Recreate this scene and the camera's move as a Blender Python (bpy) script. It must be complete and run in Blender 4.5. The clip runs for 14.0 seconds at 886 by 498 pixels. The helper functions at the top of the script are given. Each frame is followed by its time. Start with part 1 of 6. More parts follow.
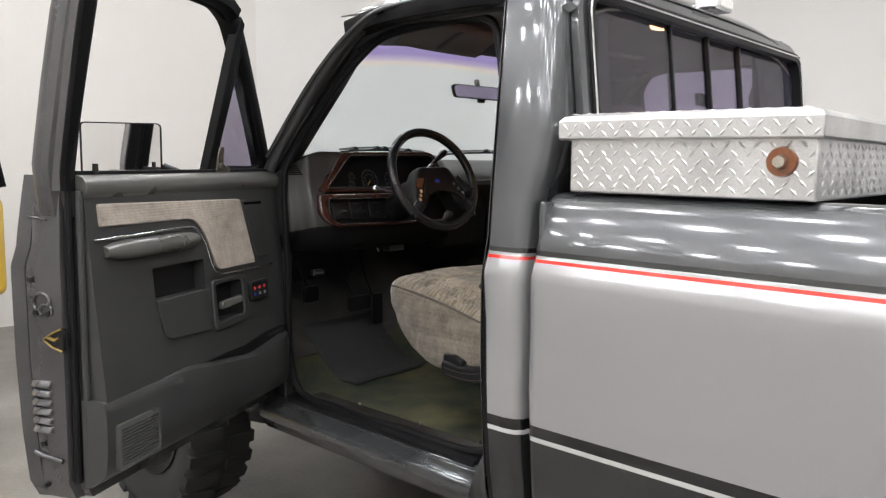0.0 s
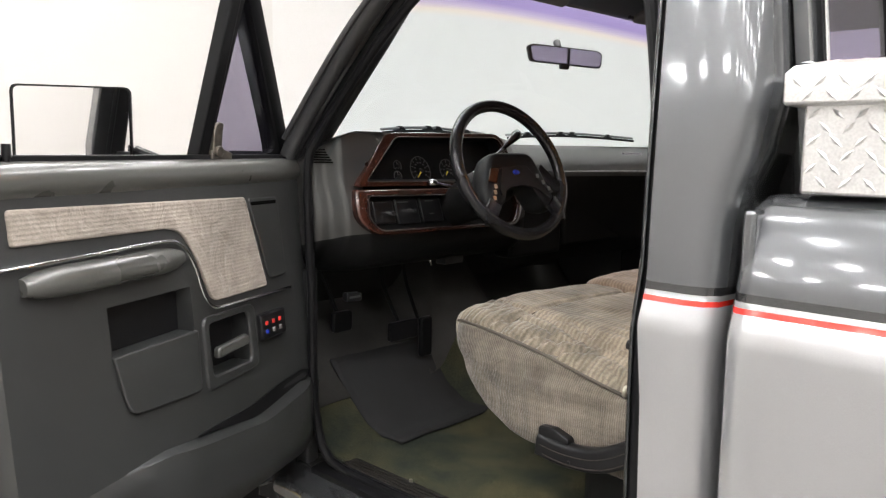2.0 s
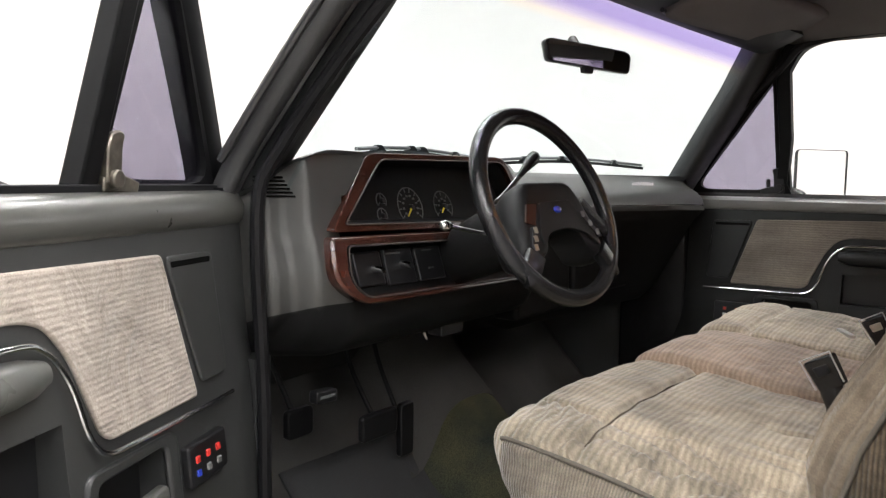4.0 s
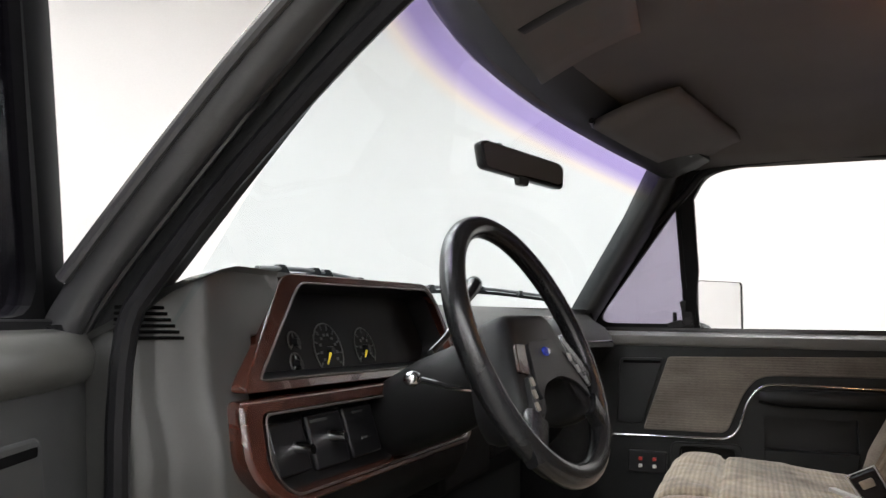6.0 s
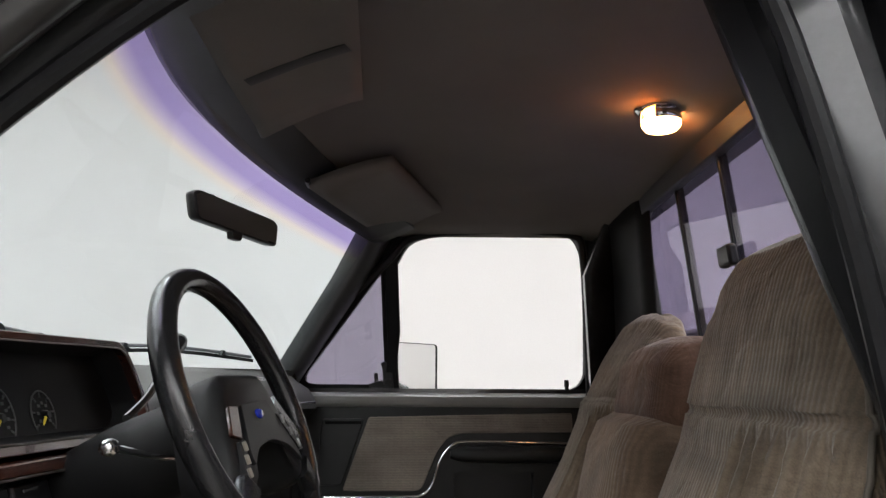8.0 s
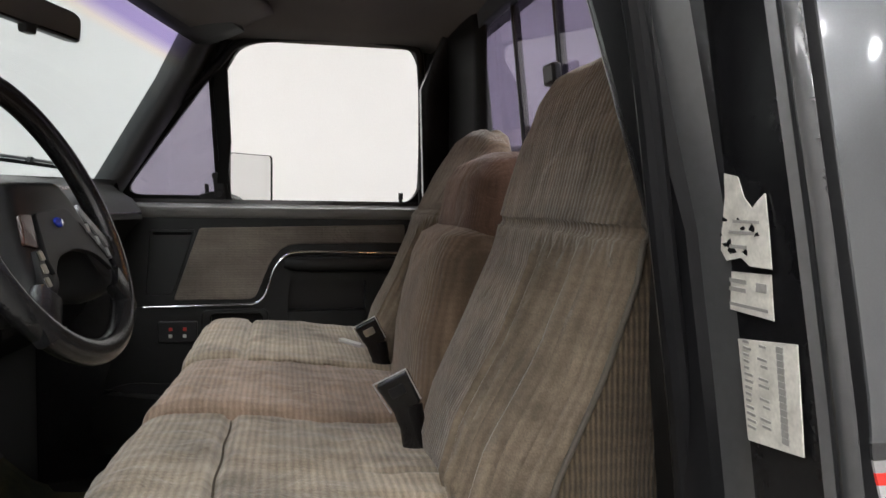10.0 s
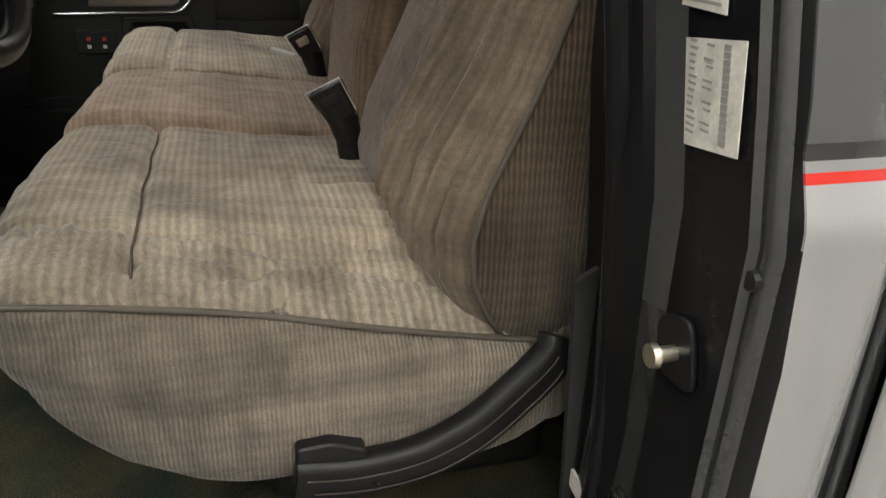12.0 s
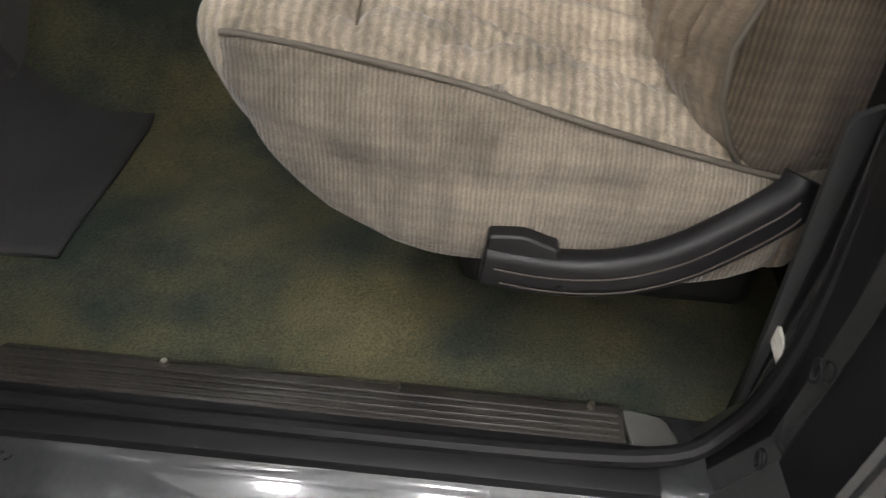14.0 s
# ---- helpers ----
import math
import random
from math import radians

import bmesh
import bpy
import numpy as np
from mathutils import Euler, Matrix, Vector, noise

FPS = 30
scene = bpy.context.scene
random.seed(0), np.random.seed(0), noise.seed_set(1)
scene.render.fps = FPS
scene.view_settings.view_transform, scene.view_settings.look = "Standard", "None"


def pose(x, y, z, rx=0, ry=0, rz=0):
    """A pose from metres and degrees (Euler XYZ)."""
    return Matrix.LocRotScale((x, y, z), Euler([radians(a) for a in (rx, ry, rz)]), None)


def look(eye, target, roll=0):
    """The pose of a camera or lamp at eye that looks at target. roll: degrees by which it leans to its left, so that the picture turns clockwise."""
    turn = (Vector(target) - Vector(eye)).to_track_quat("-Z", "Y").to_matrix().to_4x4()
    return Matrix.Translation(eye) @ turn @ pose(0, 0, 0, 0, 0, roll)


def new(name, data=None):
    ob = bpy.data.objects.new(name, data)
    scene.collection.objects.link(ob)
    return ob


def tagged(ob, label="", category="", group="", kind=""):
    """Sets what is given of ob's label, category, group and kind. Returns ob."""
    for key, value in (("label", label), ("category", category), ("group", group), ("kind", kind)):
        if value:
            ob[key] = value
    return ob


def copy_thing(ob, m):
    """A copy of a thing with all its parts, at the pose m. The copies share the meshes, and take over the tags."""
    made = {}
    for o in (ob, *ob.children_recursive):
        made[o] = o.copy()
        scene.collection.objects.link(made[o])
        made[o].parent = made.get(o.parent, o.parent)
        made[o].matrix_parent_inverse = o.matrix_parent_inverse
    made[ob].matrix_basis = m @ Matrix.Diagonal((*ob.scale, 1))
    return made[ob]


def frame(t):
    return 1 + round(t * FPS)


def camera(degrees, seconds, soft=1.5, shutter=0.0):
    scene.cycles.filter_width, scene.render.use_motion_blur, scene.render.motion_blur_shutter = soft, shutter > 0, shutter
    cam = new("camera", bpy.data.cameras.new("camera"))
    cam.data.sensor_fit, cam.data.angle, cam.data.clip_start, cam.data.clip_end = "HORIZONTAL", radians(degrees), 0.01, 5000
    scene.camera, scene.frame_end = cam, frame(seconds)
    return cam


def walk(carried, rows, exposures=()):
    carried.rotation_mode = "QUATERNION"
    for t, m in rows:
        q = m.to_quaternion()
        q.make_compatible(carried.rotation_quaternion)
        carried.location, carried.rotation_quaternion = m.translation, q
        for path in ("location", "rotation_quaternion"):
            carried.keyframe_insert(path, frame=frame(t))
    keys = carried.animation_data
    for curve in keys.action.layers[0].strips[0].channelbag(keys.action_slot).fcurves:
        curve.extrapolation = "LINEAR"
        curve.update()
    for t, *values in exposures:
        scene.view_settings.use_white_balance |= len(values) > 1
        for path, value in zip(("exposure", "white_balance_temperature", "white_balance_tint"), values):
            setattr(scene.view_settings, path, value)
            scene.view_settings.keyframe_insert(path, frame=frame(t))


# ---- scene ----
cam = camera(59.9, 14.0, soft=1.25, shutter=0.25)
PATH = [
    (0, (-1.454, -1.158, 1.481), (0.028, 0.165, 1.252), 0.8),
    (0.5, (-1.332, -1.007, 1.486), (0.126, 0.341, 1.242), 0.8),
    (1, (-1.23, -0.859, 1.477), (0.208, 0.507, 1.219), 1.0),
    (1.5, (-1.129, -0.71, 1.473), (0.296, 0.669, 1.212), 1.0),
    (2, (-1.025, -0.552, 1.466), (0.427, 0.799, 1.207), 1.0),
    (4.5, (-0.614, 0.144, 1.452), (1.055, 1.242, 1.34), 1.1),
    (5, (-0.538, 0.261, 1.448), (1.178, 1.288, 1.445), 0.9),
    (5.5, (-0.486, 0.344, 1.449), (1.276, 1.286, 1.54), 0.9),
    (6, (-0.456, 0.409, 1.449), (1.393, 1.15, 1.633), 0.7),
    (6.5, (-0.447, 0.441, 1.45), (1.451, 1.011, 1.718), 0.6),
    (7, (-0.449, 0.443, 1.448), (1.487, 0.816, 1.785), 0.4),
    (7.5, (-0.448, 0.444, 1.448), (1.515, 0.609, 1.798), 0.3),
    (8, (-0.447, 0.442, 1.446), (1.522, 0.422, 1.794), 0.3),
    (10.5, (-0.45, 0.389, 1.441), (1.473, -0.084, 1.159), 1.3),
    (11, (-0.437, 0.384, 1.435), (1.442, -0.115, 0.966), 1.5),
    (11.5, (-0.427, 0.381, 1.426), (1.392, -0.129, 0.768), 1.9),
    (12, (-0.418, 0.376, 1.419), (1.334, -0.137, 0.602), 2.1),
    (12.5, (-0.41, 0.376, 1.412), (1.28, -0.12, 0.465), 2.4),
    (13, (-0.393, 0.377, 1.403), (1.227, -0.021, 0.3), 2.9),
    (13.5, (-0.381, 0.369, 1.393), (1.178, 0.162, 0.157), 3.2),
    (14, (-0.373, 0.364, 1.38), (1.166, 0.404, 0.103), 4.6),
]
walk(cam, [(t, look(eye, target, roll)) for t, eye, target, roll in PATH],
     exposures=[(0, 0.36, 6550, 10), (2, 0.84, 6650, 10), (4.5, 1.24, 6600, 10), (6, 1.03, 6500, 10), (8, 0.66, 6450, 10), (10.5, 0.6, 6600, 9), (11.5, 0.46, 6850, 7), (12.5, 0.50, 6950, 7), (14, 0.88, 6700, 11)])

# ---- world and light ----
world = bpy.data.worlds.new("world")
scene.world = world
world.use_nodes = True
world.node_tree.nodes["Background"].inputs[0].default_value = (0.9, 0.93, 1.0, 1)
world.node_tree.nodes["Background"].inputs[1].default_value = 0.05
LIGHT = 40.0

# ---- materials ----
def mat(name, base, rough=0.5, metal=0.0, var=0.12, scale=6.0, bump=0.0, bscale=200.0, coat=0.0, fine=0.08, spec=0.5, coat_rough=0.035):
    """A surface with two scales of tone variation and a fine relief."""
    m = bpy.data.materials.new(name)
    m.use_nodes = True
    nt = m.node_tree
    b = nt.nodes["Principled BSDF"]
    b.inputs["Roughness"].default_value, b.inputs["Metallic"].default_value = rough, metal
    b.inputs["Coat Weight"].default_value, b.inputs["Coat Roughness"].default_value = coat, coat_rough
    b.inputs["Specular IOR Level"].default_value = spec
    tc = nt.nodes.new("ShaderNodeTexCoord")
    n1, n2 = nt.nodes.new("ShaderNodeTexNoise"), nt.nodes.new("ShaderNodeTexNoise")
    n1.inputs["Scale"].default_value, n1.inputs["Detail"].default_value = scale, 6
    n2.inputs["Scale"].default_value, n2.inputs["Detail"].default_value = bscale, 3
    for n in (n1, n2):
        nt.links.new(tc.outputs["Object"], n.inputs["Vector"])
    lo = [max(0.0, c * (1 - var)) for c in base]
    hi = [min(1.0, c * (1 + var)) for c in base]
    r1, r2 = nt.nodes.new("ShaderNodeMapRange"), nt.nodes.new("ShaderNodeMapRange")
    mx = nt.nodes.new("ShaderNodeMix")
    mx.data_type = "RGBA"
    mx.inputs[6].default_value, mx.inputs[7].default_value = (*lo, 1), (*hi, 1)
    r1.inputs[1].default_value, r1.inputs[2].default_value = 0.3, 0.7
    nt.links.new(n1.outputs[0], r1.inputs[0])
    nt.links.new(r1.outputs[0], mx.inputs[0])
    r2.inputs[1].default_value, r2.inputs[2].default_value = 0.3, 0.7
    r2.inputs[3].default_value, r2.inputs[4].default_value = 1 - fine, 1 + fine
    nt.links.new(n2.outputs[0], r2.inputs[0])
    ml = nt.nodes.new("ShaderNodeMix")
    ml.data_type, ml.blend_type = "RGBA", "MULTIPLY"
    ml.inputs[0].default_value = 1
    nt.links.new(mx.outputs[2], ml.inputs[6])
    nt.links.new(r2.outputs[0], ml.inputs[7])
    nt.links.new(ml.outputs[2], b.inputs["Base Color"])
    rr = nt.nodes.new("ShaderNodeMapRange")
    rr.inputs[3].default_value, rr.inputs[4].default_value = rough * 0.85, min(1, rough * 1.15)
    nt.links.new(n1.outputs[0], rr.inputs[0])
    nt.links.new(rr.outputs[0], b.inputs["Roughness"])
    if bump:
        bp = nt.nodes.new("ShaderNodeBump")
        bp.inputs["Strength"].default_value, bp.inputs["Distance"].default_value = bump, 0.002
        nt.links.new(n2.outputs[0], bp.inputs["Height"])
        nt.links.new(bp.outputs[0], b.inputs["Normal"])
    return m


def wave(nt, tc, direction, scale, dist=0.6):
    w = nt.nodes.new("ShaderNodeTexWave")
    w.bands_direction = direction
    w.inputs["Scale"].default_value, w.inputs["Distortion"].default_value = scale, dist
    w.inputs["Detail"].default_value, w.inputs["Detail Scale"].default_value = 2, 3
    nt.links.new(tc.outputs["Object"], w.inputs["Vector"])
    return w


def cloth_mat(name, base, cord="Y", cords=55.0, grid=0.12, rows="Z", ratio=0.7, deep=0.0015, stain=0.15, dist=0.6, check=0.0, nap=0.16):
    """Ribbed velour: narrow cords with a faint woven check and worn, stained patches."""
    m = mat(name, base, rough=0.95, var=0.32, scale=5, bump=0.0, bscale=500, fine=0.18, spec=0.15)
    nt = m.node_tree
    b = nt.nodes["Principled BSDF"]
    b.inputs["Sheen Weight"].default_value = 0.25
    b.inputs["Sheen Roughness"].default_value = 0.5
    tc = [n for n in nt.nodes if n.type == "TEX_COORD"][0]
    old = b.inputs["Base Color"].links[0].from_socket
    w1, w2 = wave(nt, tc, cord, cords, dist), wave(nt, tc, rows, cords * ratio, dist + 0.4)
    r1, r2 = nt.nodes.new("ShaderNodeMapRange"), nt.nodes.new("ShaderNodeMapRange")
    r1.inputs[3].default_value, r1.inputs[4].default_value = 1 - grid * 1.6, 1 + grid
    r2.inputs[3].default_value, r2.inputs[4].default_value = 1 - grid * 0.4, 1 + grid * 0.4
    nt.links.new(w1.outputs[1], r1.inputs[0])
    nt.links.new(w2.outputs[1], r2.inputs[0])
    sn, r3 = nt.nodes.new("ShaderNodeTexNoise"), nt.nodes.new("ShaderNodeMapRange")
    sn.inputs["Scale"].default_value, sn.inputs["Detail"].default_value, sn.inputs["Distortion"].default_value = 8, 5, 0.8
    nt.links.new(tc.outputs["Object"], sn.inputs["Vector"])
    r3.inputs[1].default_value, r3.inputs[2].default_value = 0.48, 0.72
    r3.inputs[3].default_value, r3.inputs[4].default_value = 1.0, 1 - stain
    nt.links.new(sn.outputs[0], r3.inputs[0])
    extra = []
    if check:
        # broad woven check over the cords
        for way, size in ((cord, cords * 0.30), (rows, cords * 0.22)):
            w, r = wave(nt, tc, way, size, dist * 0.6), nt.nodes.new("ShaderNodeMapRange")
            r.inputs[1].default_value, r.inputs[2].default_value = 0.25, 0.75
            r.inputs[3].default_value, r.inputs[4].default_value = 1 - check, 1 + check * 0.6
            nt.links.new(w.outputs[1], r.inputs[0])
            extra.append(r)
    # brushed nap: streaks drawn out across the cords
    mp, sn2, r4 = nt.nodes.new("ShaderNodeMapping"), nt.nodes.new("ShaderNodeTexNoise"), nt.nodes.new("ShaderNodeMapRange")
    mp.inputs["Scale"].default_value = [5.0 if ax == rows else 42.0 for ax in "XYZ"]
    sn2.inputs["Scale"].default_value, sn2.inputs["Detail"].default_value = 1.0, 4
    nt.links.new(tc.outputs["Object"], mp.inputs["Vector"])
    nt.links.new(mp.outputs[0], sn2.inputs["Vector"])
    r4.inputs[1].default_value, r4.inputs[2].default_value = 0.32, 0.68
    r4.inputs[3].default_value, r4.inputs[4].default_value = 1 - nap, 1 + nap
    nt.links.new(sn2.outputs[0], r4.inputs[0])
    extra.append(r4)
    last = old
    for r in (r1, r2, r3, *extra):
        ml = nt.nodes.new("ShaderNodeMix")
        ml.data_type, ml.blend_type = "RGBA", "MULTIPLY"
        ml.inputs[0].default_value = 1
        nt.links.new(last, ml.inputs[6])
        nt.links.new(r.outputs[0], ml.inputs[7])
        last = ml.outputs[2]
    nt.links.new(last, b.inputs["Base Color"])
    bp = nt.nodes.new("ShaderNodeBump")
    bp.inputs["Strength"].default_value, bp.inputs["Distance"].default_value = 0.7, deep
    nt.links.new(w1.outputs[1], bp.inputs["Height"])
    wr = nt.nodes.new("ShaderNodeTexNoise")
    wr.inputs["Scale"].default_value, wr.inputs["Detail"].default_value = 14, 4
    wr.inputs["Distortion"].default_value = 1.5
    nt.links.new(tc.outputs["Object"], wr.inputs["Vector"])
    bp2 = nt.nodes.new("ShaderNodeBump")
    bp2.inputs["Strength"].default_value, bp2.inputs["Distance"].default_value = 0.6, 0.012
    nt.links.new(wr.outputs[0], bp2.inputs["Height"])
    nt.links.new(bp2.outputs[0], bp.inputs["Normal"])
    nt.links.new(bp.outputs[0], b.inputs["Normal"])
    return m


def banded_paint(name):
    """Two-tone body paint with its tape stripes, laid out by height on the body."""
    m = mat(name, (0.5, 0.5, 0.5), rough=0.19, metal=0.5, var=0.04, scale=3, bscale=900, fine=0.05, coat=1.0, coat_rough=0.06)
    nt = m.node_tree
    b = nt.nodes["Principled BSDF"]
    tc = [n for n in nt.nodes if n.type == "TEX_COORD"][0]
    sp = nt.nodes.new("ShaderNodeSeparateXYZ")
    nt.links.new(tc.outputs["Object"], sp.inputs[0])
    mr = nt.nodes.new("ShaderNodeMapRange")
    mr.inputs[1].default_value, mr.inputs[2].default_value = 0.5, 1.5
    nt.links.new(sp.outputs[2], mr.inputs[0])
    cr = nt.nodes.new("ShaderNodeValToRGB")
    cr.color_ramp.interpolation = "CONSTANT"
    stops = [(0.0, (0.03, 0.031, 0.033)), (0.322, (0.75, 0.75, 0.75)), (0.333, (0.012, 0.012, 0.014)),
             (0.363, SILVER), (0.7475, (0.75, 0.03, 0.02)), (0.7575, (0.30, 0.30, 0.31)), (0.765, (0.03, 0.03, 0.032)),
             (0.775, CHARCOAL)]
    el = cr.color_ramp.elements
    el[0].position, el[0].color = stops[0][0], (*stops[0][1], 1)
    el[1].position, el[1].color = stops[1][0], (*stops[1][1], 1)
    for p, c in stops[2:]:
        e = el.new(p)
        e.color = (*c, 1)
    nt.links.new(mr.outputs[0], cr.inputs[0])
    ml = nt.nodes.new("ShaderNodeMix")
    ml.data_type, ml.blend_type = "RGBA", "MULTIPLY"
    ml.inputs[0].default_value = 1
    r2 = [n for n in nt.nodes if n.type == "MAP_RANGE"][1]
    nt.links.new(cr.outputs[0], ml.inputs[6])
    nt.links.new(r2.outputs[0], ml.inputs[7])
    nt.links.new(ml.outputs[2], b.inputs["Base Color"])
    return m


def glass(name, tint, rough=0.0, mixgloss=0.06):
    """Thin pane: coloured see-through with a weak mirror."""
    m = bpy.data.materials.new(name)
    m.use_nodes = True
    nt = m.node_tree
    nt.nodes.clear()
    out, tr, gl, mx = [nt.nodes.new(k) for k in ("ShaderNodeOutputMaterial", "ShaderNodeBsdfTransparent", "ShaderNodeBsdfGlossy", "ShaderNodeMixShader")]
    tr.inputs[0].default_value = (*tint, 1)
    gl.inputs["Roughness"].default_value = rough
    mx.inputs[0].default_value = mixgloss
    nt.links.new(tr.outputs[0], mx.inputs[1])
    nt.links.new(gl.outputs[0], mx.inputs[2])
    nt.links.new(mx.outputs[0], out.inputs[0])
    return m


def emit(name, col, strength):
    m = bpy.data.materials.new(name)
    m.use_nodes = True
    b = m.node_tree.nodes["Principled BSDF"]
    b.inputs["Base Color"].default_value = (*col, 1)
    b.inputs["Emission Color"].default_value, b.inputs["Emission Strength"].default_value = (*col, 1), strength
    return m


SILVER, CHARCOAL = (0.42, 0.42, 0.43), (0.10, 0.104, 0.11)
M_PAINT = banded_paint("two_tone_paint")
M_CHAR = mat("charcoal_paint", CHARCOAL, rough=0.19, metal=0.5, var=0.05, scale=3, bscale=900, fine=0.06, coat=1.0)
M_JAMB = mat("jamb_paint", (0.009, 0.009, 0.010), rough=0.25, metal=0.0, var=0.35, scale=9, bscale=90, fine=0.1, coat=0.03, bump=0.05, spec=0.13)
# Grey jamb paint, also standing for the lit edge of the seal
M_JAMBGREY = mat("grey_jamb_paint_and_seal_glint", (0.045, 0.046, 0.048), rough=0.24, metal=0.4, var=0.12, scale=5, bscale=160, fine=0.06, coat=0.7)
# Mid grey jamb paint, also standing for reflections at the jamb's foot
M_JAMBMID = mat("mid_grey_jamb_paint_and_foot_glint", (0.062, 0.063, 0.064), rough=0.4, metal=0.3, var=0.15, scale=6, bscale=120, fine=0.06, coat=0.4, coat_rough=0.2, bump=0.04)
M_EDGE = mat("door_edge_paint", (0.078, 0.076, 0.080), rough=0.24, metal=0.45, var=0.10, scale=6, bscale=160, fine=0.06, coat=0.8, coat_rough=0.08)
M_PILLAR = mat("grey_pillar_paint", (0.056, 0.056, 0.058), rough=0.30, metal=0.3, var=0.05, scale=4, bscale=400, fine=0.02, coat=0.5, coat_rough=0.18)
M_SILLP = mat("sill_paint", (0.06, 0.062, 0.065), rough=0.15, metal=0.35, var=0.25, scale=7, bscale=140, fine=0.12, coat=1.0, bump=0.04)
M_RUBBER = mat("black_rubber", (0.010, 0.010, 0.011), rough=0.36, var=0.2, bump=0.06, bscale=300, spec=0.16)
M_MATTE = mat("matte_black_frame", (0.0055, 0.0055, 0.006), rough=0.5, var=0.2, spec=0.12)
M_TYRE = mat("tyre_rubber", (0.02, 0.02, 0.02), rough=0.85, var=0.3, bump=0.4, bscale=150)
M_TRIM = mat("grey_door_plastic", (0.037, 0.038, 0.038), rough=0.36, var=0.14, scale=4, bump=0.15, bscale=900, fine=0.1, coat=0.3, coat_rough=0.22)
M_TRIM2 = mat("grey_soft_vinyl", (0.082, 0.082, 0.076), rough=0.28, var=0.10, scale=5, bump=0.12, bscale=800, coat=0.8, coat_rough=0.16)
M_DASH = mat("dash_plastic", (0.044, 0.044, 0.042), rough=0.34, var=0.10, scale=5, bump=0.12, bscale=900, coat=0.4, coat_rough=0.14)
# Black plastic, also laid on the lower dash to stand for its shade
M_LOWDASH = mat("black_plastic_and_shade", (0.0095, 0.0095, 0.0098), rough=0.5, var=0.2, bump=0.15, bscale=800, spec=0.12)
M_TOE = mat("dark_toe_board", (0.045, 0.043, 0.040), rough=0.8, var=0.3, bump=0.3, bscale=200)
M_CLUSTER = mat("cluster_black", (0.009, 0.009, 0.0095), rough=0.5, var=0.2, spec=0.12)
M_HUB = mat("hub_vinyl", (0.0095, 0.0095, 0.010), rough=0.42, var=0.15, bump=0.08, bscale=600, spec=0.22)
M_BLACK = mat("black_plastic", (0.010, 0.010, 0.011), rough=0.38, var=0.2, bump=0.1, bscale=600, spec=0.32)
M_BLKGLOSS = mat("gloss_black_plastic", (0.008, 0.008, 0.009), rough=0.18, var=0.2)
M_WHEEL = mat("wheel_vinyl", (0.013, 0.013, 0.014), rough=0.2, var=0.25, scale=12, bump=0.12, bscale=500)
M_LINER = mat("headliner_cloth", (0.148, 0.133, 0.123), rough=0.95, var=0.12, scale=4, bump=0.3, bscale=700)
M_DKTRIM = mat("dark_pillar_trim", (0.026, 0.027, 0.028), rough=0.5, var=0.15, bump=0.15, bscale=700)
M_CHROME = mat("chrome", (0.75, 0.75, 0.76), rough=0.12, metal=1.0, var=0.06)
M_STEEL = mat("bare_steel", (0.5, 0.47, 0.4), rough=0.35, metal=1.0, var=0.25, scale=30)
M_LATCH = mat("dull_latch_steel", (0.20, 0.18, 0.15), rough=0.38, metal=0.9, var=0.35, scale=40)
M_BRASS = mat("worn_brass_plating", (0.30, 0.21, 0.08), rough=0.4, metal=1.0, var=0.3, scale=40)
M_WOOD = mat("red_wood_trim", (0.040, 0.0125, 0.008), rough=0.22, var=0.55, scale=14, coat=0.5, bscale=60, fine=0.2)
M_CARPET = mat("olive_carpet", (0.047, 0.0505, 0.036), rough=1.0, var=0.45, scale=5.5, bump=1.0, bscale=300, fine=0.4, spec=0.1)
M_CARPET.node_tree.nodes["Principled BSDF"].inputs["Sheen Weight"].default_value = 0.10
M_CARPET.node_tree.nodes["Principled BSDF"].inputs["Sheen Tint"].default_value = (0.62, 0.60, 0.38, 1)
mixer = [n for n in M_CARPET.node_tree.nodes if n.type == "MIX"][0]
mixer.inputs[6].default_value, mixer.inputs[7].default_value = (0.026, 0.034, 0.029, 1), (0.100, 0.092, 0.050, 1)
spread = [n for n in M_CARPET.node_tree.nodes if n.type == "MAP_RANGE"][0]
spread.inputs[1].default_value, spread.inputs[2].default_value = 0.36, 0.68
M_PLATE = mat("step_plate_plastic", (0.034, 0.031, 0.028), rough=0.22, var=0.3, scale=9, bump=0.05, bscale=300, fine=0.15)
M_VOID = mat("dark_slot", (0.003, 0.003, 0.003), rough=0.9, spec=0.05)
M_MAT = mat("black_floor_mat", (0.024, 0.024, 0.025), rough=0.9, var=0.25, bump=0.5, bscale=300)
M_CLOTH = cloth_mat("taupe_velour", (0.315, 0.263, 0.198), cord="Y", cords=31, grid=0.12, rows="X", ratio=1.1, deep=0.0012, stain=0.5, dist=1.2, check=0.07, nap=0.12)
M_BOLST = cloth_mat("creased_bolster_velour", (0.29, 0.246, 0.188), cord="Y", cords=27, grid=0.13, rows="X", ratio=1.15, deep=0.0022, stain=0.4, dist=2.2, check=0.06, nap=0.12)
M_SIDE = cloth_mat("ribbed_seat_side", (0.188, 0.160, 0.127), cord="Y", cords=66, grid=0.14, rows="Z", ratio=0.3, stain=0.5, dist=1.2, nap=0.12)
# Backrest side: brown ribs, darkened further for the shade it stands in
M_BSIDE = cloth_mat("shaded_ribbed_back_side", (0.080, 0.060, 0.040), cord="Y", cords=58, grid=0.26, rows="Z", ratio=0.3, stain=0.3, nap=0.18)
